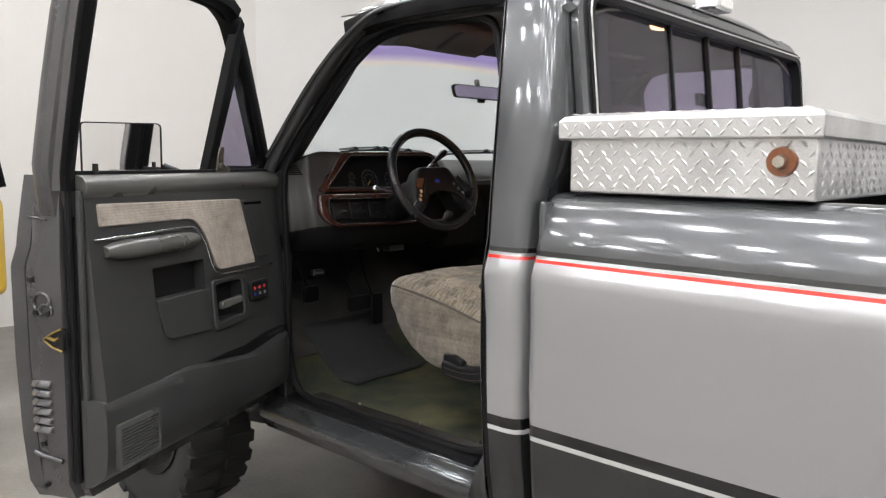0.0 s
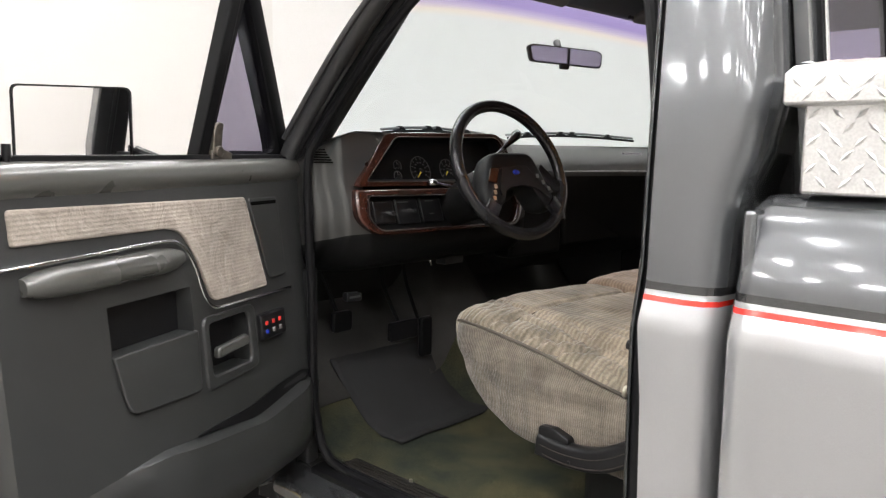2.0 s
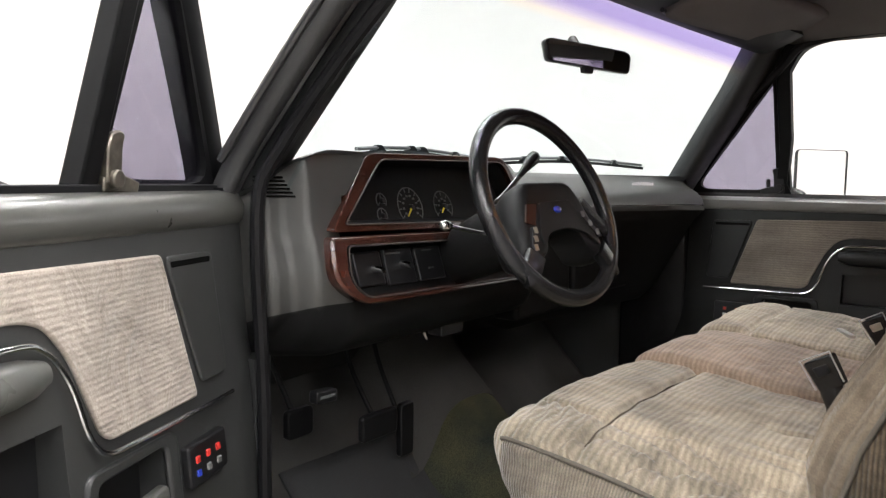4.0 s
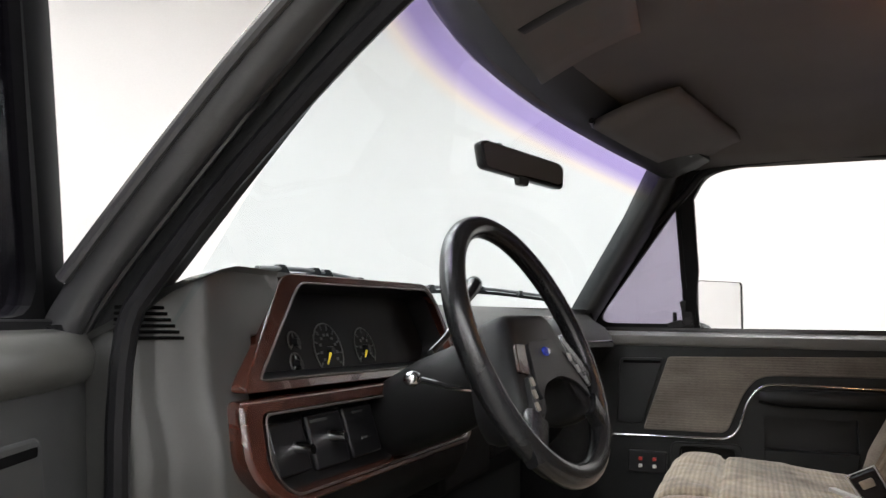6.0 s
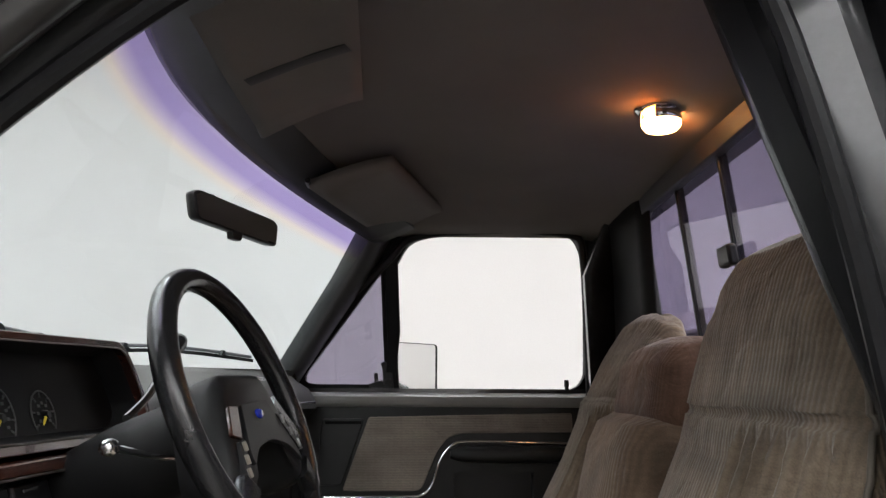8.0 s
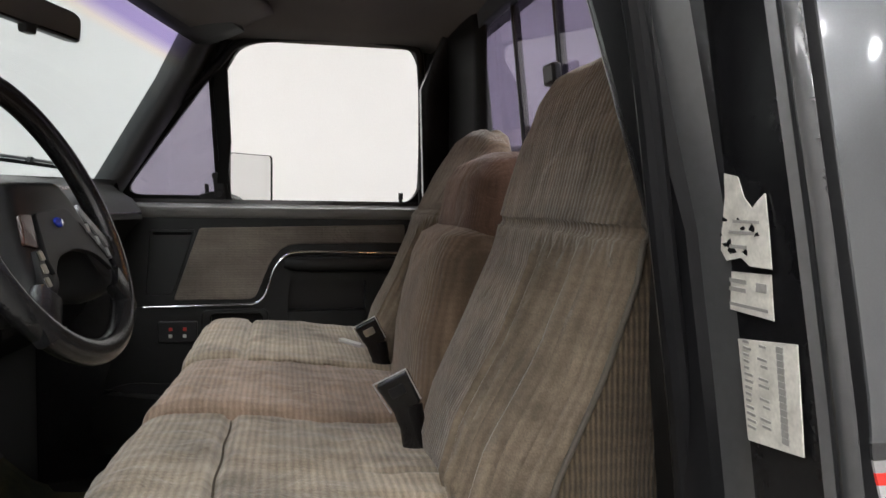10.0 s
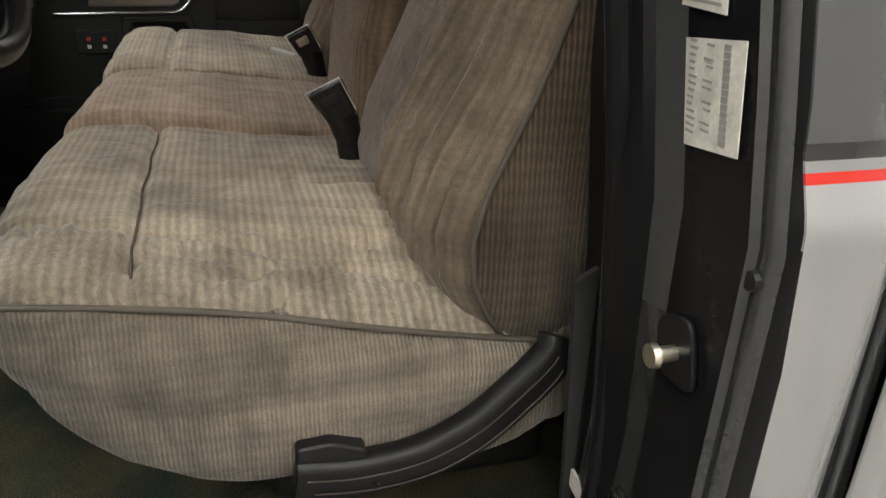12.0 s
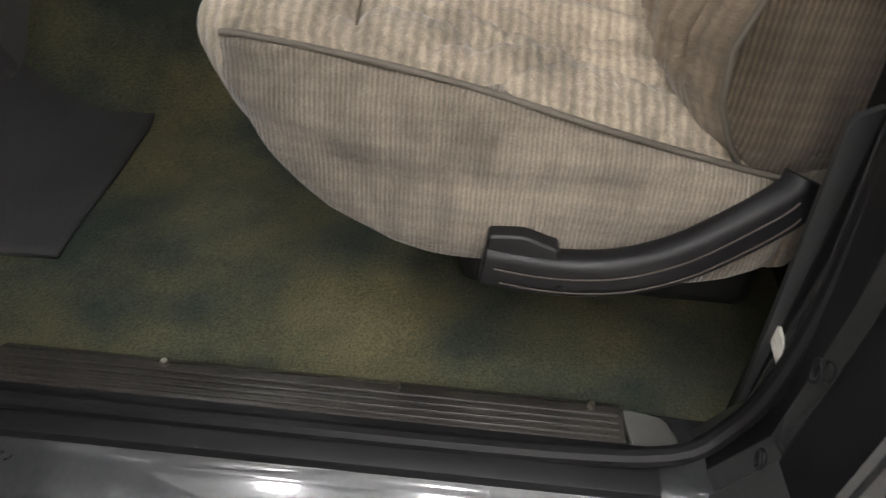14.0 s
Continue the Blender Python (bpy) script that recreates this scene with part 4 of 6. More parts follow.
    # vent window: bar, seal, pane and latch
    part("vent_bar", lean_side(prism([(0.545 - vf * 0.022, 1.42), (0.572 - vf * 0.014, 1.42), (0.600 + vf * 0.030, 1.88), (0.580 + vf * 0.022, 1.90)], "x", 0.072, 0.104)), M_MATTE, door, "black vent window bar", bevel=0.004)
    tri = rpoly([(0.575 - vf * 0.014, 1.432), (0.882, 1.432), (0.598 + vf * 0.034, 1.815)], [0.02, 0.06, 0.01], 4)
    tri_in = rpoly([(0.588 - vf * 0.014, 1.446), (0.846 + vf * 0.008, 1.446), (0.604 + vf * 0.034, 1.772 + vf * 0.02)], [0.015, 0.055, 0.008], 4)
    tri_out = rpoly([(0.562 - vf * 0.014, 1.420), (0.910, 1.420), (0.590 + vf * 0.034, 1.875)], [0.02, 0.05, 0.01], 4)
    part("vent_seal", lean_side(frame_prism(tri_out, tri_in, "x", 0.074, 0.098)), M_MATTE, door)
    pane = part("vent_pane", lean_side(prism(tri, "x", 0.084, 0.088)), M_PURPLE, door, "violet tinted vent pane")
    pane.visible_shadow = False
    bm = rod((0.085, 0.578, 1.452), (0.126, 0.578, 1.452), 0.012, n=16)
    prism(rpoly([(0.562, 1.446), (0.592, 1.444), (0.596, 1.492), (0.602, 1.508), (0.592, 1.514), (0.574, 1.508), (0.566, 1.49)], 0.005, 3), "x", 0.108, 0.119, bm)
    prism(rpoly([(0.560, 1.436), (0.632, 1.434), (0.636, 1.448), (0.600, 1.458), (0.562, 1.456)], 0.004, 3), "x", 0.088, 0.116, bm)
    prism(rpoly([(0.608, 1.45), (0.620, 1.45), (0.622, 1.480), (0.610, 1.480)], 0.003, 2), "x", 0.094, 0.100, bm)
    part("vent_latch", bm, M_BLACK if not driver else M_LATCH, door, "vent window latch", bevel=0.003)
    # trim panel with its recesses; its lower part stands further in
    WARP.append(trim_lean)
    hy, hz = (0.0, 0.0) if driver else (-0.035, 0.010)
    hole = [(0.195 + hy, 0.418 + hy, 1.104 + hz, 1.192 + hz), (0.455, 0.60, 1.00, 1.112)]
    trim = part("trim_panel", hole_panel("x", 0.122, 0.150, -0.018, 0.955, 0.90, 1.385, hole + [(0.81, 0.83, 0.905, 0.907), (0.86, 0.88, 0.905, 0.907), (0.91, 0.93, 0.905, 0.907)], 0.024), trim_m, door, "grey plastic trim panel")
    part("recess_liner", box(0.1262, 0.1275, 0.196 + hy, 0.417 + hy, 1.105 + hz, 1.191 + hz), M_BLACK, trim)
    part("recess_liner", box(0.1262, 0.1275, 0.456, 0.599, 1.001, 1.111), M_BLACK, trim)
    rows = [[(x, y, z) for x, z in ((0.110, 1.430 + dz), (0.128, 1.436 + dz), (0.150, 1.430 + dz), (0.160, 1.412), (0.158, 1.392), (0.148, 1.380), (0.125, 1.376))] for y in np.linspace(-0.016, 0.955, 24)]
    # The passenger cap uses the vinyl lightened for window light
    part("belt_cap", loft(rows, closed=True, caps=True), M_TRIM2 if driver else M_PCAP, door, "grey padded window sill cap", smooth=60)
    part("pocket_lip", prism(rpoly([(0.215 + hy, 1.0), (0.415 + hy, 0.986), (0.421 + hy, 1.106 + hz), (0.193 + hy, 1.108 + hz)], [0.03, 0.02, 0.004, 0.004]), "x", 0.148, 0.157), trim_m, trim, bevel=0.004)
    # cloth insert, an L lying down
    cl = rpoly([(0.02 if driver else 0.043, 1.368), (0.630, 1.354), (0.686 if driver else 0.70, 1.150), (0.478, 1.152), (0.432, 1.262), (0.400, 1.300), (0.36, 1.310), (0.02 if driver else 0.043, 1.313)], [0.008, 0.008, 0.01, 0.02, 0.02, 0.03, 0.02, 0.008], 4)
    part("cloth_insert", jitter(prism(cl, "x", 0.149, 0.1565), 0.0007, 40), M_DOORCLOTH if driver else M_PCLOTH, door, "beige ribbed cloth insert" if driver else "cloth insert coloured darker for shade", bevel=0.003)
    part("front_filler", prism(rpoly([(0.642, 1.350), (0.765, 1.348), (0.775, 1.165), (0.702, 1.165)], 0.012), "x", 0.149, 0.155), trim_m, door, bevel=0.003)
    part("filler_slot", prism(rpoly([(0.652, 1.334), (0.755, 1.333), (0.756, 1.341), (0.651, 1.342)], 0.002, 2), "x", 0.1535, 0.1558), M_VOID, door, "dark slot")
    st = smooth_path([(0.158, -0.008, 1.283), (0.159, 0.15, 1.285), (0.160, 0.34, 1.288), (0.160, 0.392, 1.276), (0.160, 0.425, 1.235), (0.160, 0.447, 1.170), (0.160, 0.475, 1.142), (0.160, 0.53, 1.137), (0.159, 0.70, 1.134), (0.158, 0.78, 1.133)], 5)
    part("bright_strip", sweep(st, 0.0035), M_CHROME, door, "thin bright trim strip")
    rows = []
    for y in np.linspace(0.03, 0.395, 14):
        u = abs((y - 0.2125) / 0.1825)
        k = 1 - 0.45 * u ** 6
        rows.append([(0.148 + 0.032 * k * max(0, math.sin(a)) ** 0.55, y, 1.253 + 0.024 * k * math.cos(a)) for a in np.linspace(0, math.pi, 17)])
    part("armrest", loft(rows, caps=True), soft_m, door, "padded grey pull armrest", smooth=60)
    # inner handle
    part("door_handle", prism(rpoly([(0.475, 1.034), (0.590, 1.040), (0.590, 1.062), (0.480, 1.056)], 0.008), "x", 0.143, 0.158), M_TRIM2 if driver else M_BLACK, door, "grey inner door handle", bevel=0.004)
    part("handle_bezel", frame_prism(rpoly([(0.435, 0.975), (0.625, 0.985), (0.625, 1.122), (0.440, 1.125)], 0.02), rpoly([(0.457, 1.002), (0.598, 1.002), (0.598, 1.110), (0.457, 1.110)], 0.015), "x", 0.146, 0.156), trim_m, door, bevel=0.004)
    sw = part("switch_plate", prism(rpoly([(0.635, 1.034), (0.740, 1.034), (0.740, 1.092), (0.635, 1.092)], 0.006), "x", 0.148, 0.162), M_BLACK, door, "black window and lock switch plate", bevel=0.003)
    if driver:
        keys = [(0.655 + 0.028 * i, 1.071, M_RED) for i in range(3)] + [(0.655 + 0.028 * i, 1.052, M_GREY if i else M_BLUE) for i in range(3)]
    else:
        keys = [(0.668, 1.071, M_RED), (0.706, 1.071, M_RED), (0.668, 1.052, M_WHITE), (0.706, 1.052, M_WHITE)]
    for y, z, mt in keys:
        part("switch_button", box(0.161, 0.165, y - 0.0048, y + 0.0048, z - 0.0045, z + 0.0045), mt, sw, bevel=0.001)
    # lower pocket panel, bulging, and speaker grille
    rows = []
    for y in np.linspace(-0.03, 0.945, 28):
        b = 0.030 * min(1, max(0, (y - 0.20) / 0.15)) * min(1, max(0, (0.86 - y) / 0.08))
        zt = float(np.interp(y, [-0.03, 0.3, 0.40, 0.6, 0.8], [0.898, 0.905, 0.892, 0.868, 0.89]))
        rows.append([(0.124, y, zt + 0.006), (0.146, y, zt + 0.006), (0.152 + b, y, zt), (0.158 + b, y, zt - 0.03), (0.158 + b, y, 0.78), (0.150 + b * 0.6, y, 0.725), (0.130, y, 0.69), (0.124, y, 0.69)])
    low = part("map_pocket", loft(rows, closed=True, caps=True), trim_m, door, "scuffed grey map pocket", smooth=50)
    mouth = rpoly([(0.386, 0.903), (0.47, 0.893), (0.586, 0.874), (0.70, 0.872), (0.81, 0.886), (0.865, 0.91), (0.81, 0.924), (0.70, 0.918), (0.586, 0.904), (0.47, 0.906)], 0.012)
    part("pocket_mouth", prism(mouth, "x", 0.146, 0.1525), M_BLACK, low, "dark open pocket mouth", bevel=0.002)
    gr = part("speaker_grille", frame_prism(rpoly([(-0.002, 0.730), (0.152, 0.730), (0.152, 0.842), (-0.002, 0.842)], 0.008), rpoly([(0.007, 0.739), (0.143, 0.739), (0.143, 0.833), (0.007, 0.833)], 0.004), "x", 0.155, 0.1675), M_TRIM2, door, "grey speaker grille")
    part("grille_back", box(0.155, 0.1592, 0.005, 0.145, 0.737, 0.835), M_VOID, gr)
    for i in range(12):
        z = 0.742 + i * 0.0080
        part("slat", box(0.1590, 0.1665, 0.007, 0.143, z - 0.0020, z + 0.0020), M_TRIM2, gr)
    WARP.pop()
    bm = rod((0.118, 0.052, 1.42), (0.118, 0.052, 1.442), 0.007, 0.005)
    rod((0.118, 0.052, 1.442), (0.118, 0.052, 1.462), 0.0075, 0.0065, bm=bm)
    part("lock_knob", bm, M_BLACK, door, "small black lock knob")
    part("belt_seal", box(0.098, 0.112, 0.0, 0.86, 1.43 + dz * 0.7, 1.445 + dz * 1.3), M_RUBBER, door, bevel=0.002)
    # end face: seals, latch, louvres, plugs
    part("edge_seal", sweep(smooth_path([(0.108, -0.030, 0.70), (0.110, -0.030, 1.0), (0.110, -0.030, 1.38), (0.116, -0.026, 1.44), (0.14, -0.018, 1.60), (0.185, -0.002, 1.86)], 5), 0.009), M_RUBBER, door, "black edge seal")
    part("edge_seal", sweep(smooth_path([(0.135, -0.022, 0.72), (0.136, -0.024, 1.0), (0.136, -0.024, 1.40)], 5), 0.008), M_TRIM, door)
    part("latch_mouth", prism(rpoly([(0.046, 1.052), (0.072, 1.030), (0.103, 1.024), (0.106, 1.082), (0.080, 1.078)], 0.008), "y", -0.0560, -0.045), M_BLACK, door, "dark latch opening", bevel=0.002)
    part("latch_claw", sweep([(0.102, -0.057, 1.081), (0.078, -0.059, 1.070), (0.050, -0.060, 1.053), (0.074, -0.059, 1.036), (0.101, -0.057, 1.027)], 0.0028), M_BRASS, door, "brassy latch claw")
    part("latch_claw", sweep([(0.060, -0.058, 1.058), (0.082, -0.058, 1.052), (0.092, -0.056, 1.058)], 0.004), M_BRASS, door, "brassy latch claw")
    for r, x, z in ((0.022, 0.040, 1.138), (0.016, 0.052, 1.118)):
        part("pressed_ring", sweep([(x + r * 1.1 * math.cos(a), -0.0505, z + r * math.sin(a)) for a in np.linspace(-0.6, 3.9, 18)], 0.004), M_EDGE, door, smooth=60)
    for i in range(6):
        z = 0.832 + 0.0222 * i
        part("louvre", loft([[(x, -0.049 - d, z + dz) for x, k in ((0.002, 0.2), (0.008, 1.0), (0.054, 1.0), (0.060, 0.2)) for d in (h * k,)] for h, dz in ((0.0, -0.008), (0.011, -0.006), (0.009, 0.0), (0.003, 0.006), (0.0, 0.008))]), M_EDGE, door, solid=0.001, smooth=60)
    part("pressed_step", sweep([(0.004, -0.0505, 0.772), (0.03, -0.053, 0.765), (0.085, -0.052, 0.757)], 0.006), M_EDGE, door, smooth=60)
    part("pressed_step", sweep([(0.010, -0.046, 1.338), (0.035, -0.048, 1.336), (0.062, -0.047, 1.332)], 0.003), M_EDGE, door, smooth=60)
    for x, z in ((0.030, 0.795), (0.024, 1.112), (0.060, 1.112), (0.012, 1.19), (0.028, 0.69)):
        part("plug", rod((x, -0.045, z), (x, -0.0555, z), 0.0075, 0.0065, 12), M_BLACK, door)
    # wing mirror, turned towards the driver
    (ax, ay), (bx, by) = ((-0.02, 0.485), (-0.205, 0.361)) if driver else ((-0.015, 0.559), (-0.163, 0.435))
    c, along = Vector(((ax + bx) / 2, (ay + by) / 2, 0)), Vector((ax - bx, ay - by, 0))
    half = along.length / 2
    turn = Matrix.Translation(c) @ Matrix.Rotation(math.atan2(along.y, along.x), 4, "Z")
    q = [(-half, 1.425), (half, 1.425), (half, 1.578), (-half, 1.578)]
    e = 0.004 if driver else 0.002
    qi = [(-half + e, 1.425 + e), (half - e, 1.425 + e), (half - e, 1.578 - e), (-half + e, 1.578 - e)]
    XF.append(XF[-1] @ turn)
    shell = rpoly(q, 0.015)
    mir = part("side_mirror", loft([[(p[0] * k, y, 1.50 + (p[1] - 1.50) * k) for p in shell] for k, y in ((1.0, 0.006), (0.97, 0.014), (0.80, 0.035), (0.5, 0.05))], closed=True, caps=True), M_BLKGLOSS, door, "rectangular side mirror with black housing", smooth=60)
    part("mirror_rim", frame_prism(rpoly(q, 0.015), rpoly(qi, 0.012), "y", -0.003, 0.008), M_BLKGLOSS, mir)
    XF.append(XF[-1] @ Matrix.Translation((0, -0.009 if driver else 0, 0)) @ Matrix.Rotation(radians(-5 if driver else 0), 4, "Z"))
    part("mirror_glass", prism(rpoly(qi, 0.012), "y", 0.0005, 0.004), M_MIRROR, mir, "mirror glass reflecting the bright room")
    XF.pop()
    XF.pop()
    part("mirror_arm", sweep(smooth_path([(ax - 0.02, ay + 0.03, 1.45), (0.01, 0.53, 1.43), (0.035, 0.55, 1.41)], 4), 0.012), M_BLACK, mir)
    return door


def lean_side_frame(path):
    """Window frame of a flat section swept in the door's plane."""
    P = smooth_path(path, 4)
    rows = []
    for i, p in enumerate(P):
        a, b = P[max(0, i - 1)], P[min(len(P) - 1, i + 1)]
        t = (b - a).normalized()
        s = Vector((0, t.z, -t.y))
        thin = 0.35 if p.y > 0.57 else 1.0
        rows.append([p + s * u + Vector((v * thin if v > 0 else v, 0, 0)) for u, v in ((-0.020, -0.045), (-0.024, -0.03), (-0.022, 0.02), (-0.016, 0.03), (0.012, 0.032), (0.020, 0.022), (0.020, -0.02), (0.012, -0.045))])
    return loft(rows, closed=True, caps=True)


SWING = Matrix.Translation((-0.7289, 0.7774, 0)) @ Matrix.Rotation(radians(-65.3), 4, "Z")
XF.append(SWING)
build_door(True)
XF.pop()
XF.append(MIRROR)
build_door(False)
XF.pop()

# ---- dashboard ----
def end_set(x):
    """How far the dash's left end steps back: a ridge, a sunk panel, a round edge."""
    t = min(1.0, max(0.0, (0.205 - x) / 0.03))
    return 0.034 * t * t * (3 - 2 * t) + 0.03 * max(0.0, (0.25 - x) / 0.124) ** 2.5 + 0.09 * max(0.0, (0.152 - x) / 0.026) ** 2


def dash_section(x):
    hi = 1 / (1 + math.exp((x - 0.93) / 0.012))
    bow = 0.16 * ((x - CX) / 0.76) ** 2
    left = [(1.12, 1.475), (1.06, 1.498), (1.00, 1.506), (0.975, 1.500), (0.958, 1.478), (0.945, 1.43), (0.932, 1.385), (0.912, 1.32), (0.892, 1.25), (0.894, 1.21), (0.915, 1.172), (0.96, 1.148), (1.10, 1.13)]
    right = [(1.12, 1.474), (1.08, 1.484), (1.04, 1.482), (1.01, 1.470), (0.985, 1.452), (0.955, 1.434), (0.936, 1.408), (0.930, 1.380), (0.946, 1.348), (0.962, 1.27), (0.975, 1.20), (0.99, 1.13), (1.02, 1.08)]
    back = [bow * k for k in (1.0, 1.0, 0.8, 0.35, 0.2, 0.1, 0, 0, 0, 0, 0, 0, 0)]
    sunk = [0, 0, 0, 0.0, 0.07, 0.10, 0.10, 0.08, 0, 0, 0, 0, 0]
    sunk = [w if 0.268 + max(0.0, a[1] - 1.37) * 1.15 < x < 0.868 else 0.0 for w, a in zip(sunk, left)]
    if x > CX:
        back = [bow * k for k in (1, 1, 1, 1, 1, 1, 1, 1, 0.9, 0.7, 0.55, 0.4, 0.3)]
    pts = [(x, w * hi + a[0] * hi + b[0] * (1 - hi) - k * (1 if x > 0.5 else 0.55), a[1] * hi + b[1] * (1 - hi)) for a, b, k, w in zip(left, right, back, sunk)]
    return [(p[0], min(p[1], ws((x - CX) / 0.76, p[2])[1] - 0.012), p[2]) if x > CX else p for p in pts]


def dash_row(x):
    """A section of the dash with its left end set back and rounded off at the top."""
    k, t = end_set(x), max(0.0, (0.26 - x) / 0.134)
    return [(p[0], p[1] + k + 0.8 * max(0.0, 1.27 - p[2]) * min(1.0, t * 1.6), p[2] - k * 0.3 - 0.052 * t ** 2.2 * min(1.0, max(0.0, (p[2] - 1.36) / 0.10))) for p in dash_section(x)]


def dash_front(x, z):
    """Where the dash's face stands at a place across and a height."""
    row = dash_row(x)[3:10]
    return float(np.interp(z, [p[2] for p in row][::-1], [p[1] for p in row][::-1]))


xs = [0.126, 0.128, 0.132, 0.137, 0.143, 0.15, 0.16, 0.172, 0.178, 0.184, 0.19, 0.196, 0.202, 0.21, 0.238, 0.247, 0.262, 0.278, 0.296, 0.314, 0.332, 0.35, 0.5, 0.7, 0.82, 0.862, 0.874, 0.905, 0.92, 0.935, 0.95, 0.98, 1.1, 1.2, 1.3, 1.4, 1.5, 1.6, 1.68, 1.745]
rows = []
for x in xs:
    rows.append(dash_row(x))
dash = part("dashboard", loft(rows, caps=True), M_DASH, truck, "grey padded dashboard, lower part darkened for shade", smooth=50)
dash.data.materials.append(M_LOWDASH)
# Below z 1.24 on the left, shade is put in as the darker material
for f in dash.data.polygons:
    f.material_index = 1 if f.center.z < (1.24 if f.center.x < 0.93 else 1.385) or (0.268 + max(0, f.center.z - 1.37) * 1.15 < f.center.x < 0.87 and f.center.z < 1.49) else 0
# instrument bezel, leaning, with a wood-toned rim
def lean_dash(bm):
    for v in bm.verts:
        v.co.y -= (1.50 - v.co.z) * 0.33
    return bm


upo = rpoly([(0.230, 1.368), (0.845, 1.360), (0.885, 1.40), (0.845, 1.514), (0.375, 1.506), (0.355, 1.498)], [0.01, 0.02, 0.02, 0.04, 0.02, 0.02], 4)
upi = rpoly([(0.262, 1.380), (0.835, 1.372), (0.865, 1.40), (0.832, 1.502), (0.402, 1.495), (0.385, 1.486)], [0.01, 0.02, 0.02, 0.03, 0.02, 0.02], 4)
lwo = rpoly([(0.210, 1.290), (0.262, 1.246), (0.84, 1.240), (0.885, 1.30), (0.865, 1.356), (0.224, 1.360)], [0.04, 0.04, 0.05, 0.02, 0.01, 0.01], 4)
lwi = rpoly([(0.247, 1.288), (0.278, 1.257), (0.825, 1.250), (0.862, 1.30), (0.845, 1.336), (0.258, 1.344)], [0.03, 0.03, 0.04, 0.02, 0.01, 0.01], 4)
for o, i in ((upo, upi), (lwo, lwi)):
    part("bezel_rim", lean_dash(frame_prism(o, i, "y", 0.952, 0.985)), M_WOOD, dash, "glossy red wood-toned dash rim", bevel=0.009)
    part("bezel_line", lean_dash(sweep([(p[0], 0.951, p[1]) for p in i], 0.0014, closed=True)), M_BEZLINE, dash)
clus = part("instrument_panel", lean_dash(prism(upi, "y", 1.005, 1.015)), M_CLUSTER, dash, "black instrument cluster")
part("cluster_hood", lean_dash(loft([[(p[0], 0.966, p[1]) for p in upi + upi[:1]], [(0.56 + (p[0] - 0.56) * 0.97, 1.005, 1.43 + (p[1] - 1.43) * 0.93) for p in upi + upi[:1]]])), M_CLUSTER, dash)
part("control_panel", lean_dash(prism(lwi, "y", 0.975, 0.985)), M_LOWDASH, dash, "black lower control panel")


def gauge(cx, cz, r, needle, ticks):
    y = 1.004
    ring = part("gauge_dial", lean_dash(sweep([(cx + r * math.cos(a), y, cz + r * math.sin(a)) for a in np.linspace(math.radians(-40), math.radians(220), 30)], 0.0011)), M_MARK, clus)
    bm = bmesh.new()
    for a in np.linspace(math.radians(-35), math.radians(215), ticks):
        c, s = math.cos(a), math.sin(a)
        rod((cx + (r - 0.009) * c, y, cz + (r - 0.009) * s), (cx + (r - 0.002) * c, y, cz + (r - 0.002) * s), 0.0012, n=5, bm=bm)
        box(cx + (r - 0.016) * c - 0.003, cx + (r - 0.016) * c + 0.003, y - 0.001, y, cz + (r - 0.016) * s - 0.002, cz + (r - 0.016) * s + 0.002, bm)
    tagged(part("gauge_print", lean_dash(bm), M_MARK, ring), kind="stuff")
    a = math.radians(needle)
    part("needle", lean_dash(rod((cx, y - 0.004, cz), (cx + (r - 0.012) * math.cos(a), y - 0.004, cz + (r - 0.012) * math.sin(a)), 0.0022, 0.0012, 6)), M_YEL, ring, "yellow gauge needle")
    part("needle_hub", lean_dash(rod((cx, y, cz), (cx, y - 0.008, cz), 0.006, 0.005)), M_BLACK, ring)


gauge(0.515, 1.404, 0.038, 225, 10)
gauge(0.626, 1.404, 0.031, 225, 7)
gauge(0.430, 1.417, 0.014, 200, 3)
gauge(0.424, 1.389, 0.014, 220, 3)
for x, z in ((0.325, 1.300), (0.405, 1.303)):
    part("knob", lean_dash(rod((x, 0.975, z), (x, 0.945, z), 0.008, 0.006)), M_CHROME, dash, "small bright pull knob")
for x0, x1, z0, z1 in ((0.280, 0.350, 1.272, 1.330), (0.360, 0.440, 1.268, 1.332), (0.450, 0.530, 1.268, 1.332)):
    part("switch_module", lean_dash(box(x0, x1, 0.968, 0.976, z0, z1)), M_BLACK, dash, bevel=0.003)
for x0, x1, z in ((0.365, 0.405, 1.324), (0.47, 0.50, 1.324), (0.48, 0.495, 1.290)):
    part("legend_bar", lean_dash(box(x0, x1, 0.9665, 0.968, z - 0.0015, z + 0.0015)), M_MARK, dash)
# side vent slats and its dark mouth
for i in range(6):
    zc = 1.458 - i * 0.0062
    slot = [[(x, dash_front(x, z) - 0.002, z) for x in np.linspace(0.142, 0.180 + 0.002 * i, 6)] for z in (zc + 0.0017, zc - 0.0017)]
    part("vent_slot", loft(slot), M_VOID, dash, "dark vent slot", solid=0.004)
part("glove_box", hole_panel("y", 0.975, 0.945, 1.20, 1.74, 1.14, 1.34, [], 0.01), M_LOWDASH, dash, "dark glove box lid", bevel=0.01)
part("radio_housing", box(0.90, 1.18, 0.945, 1.02, 1.12, 1.375), M_LOWDASH, dash, bevel=0.012)
part("dash_strip", sweep([(x, 0.932 - 0.16 * ((x - CX) / 0.76) ** 2, 1.396) for x in np.linspace(0.98, 1.74, 14)], 0.003), M_CHROME, dash)
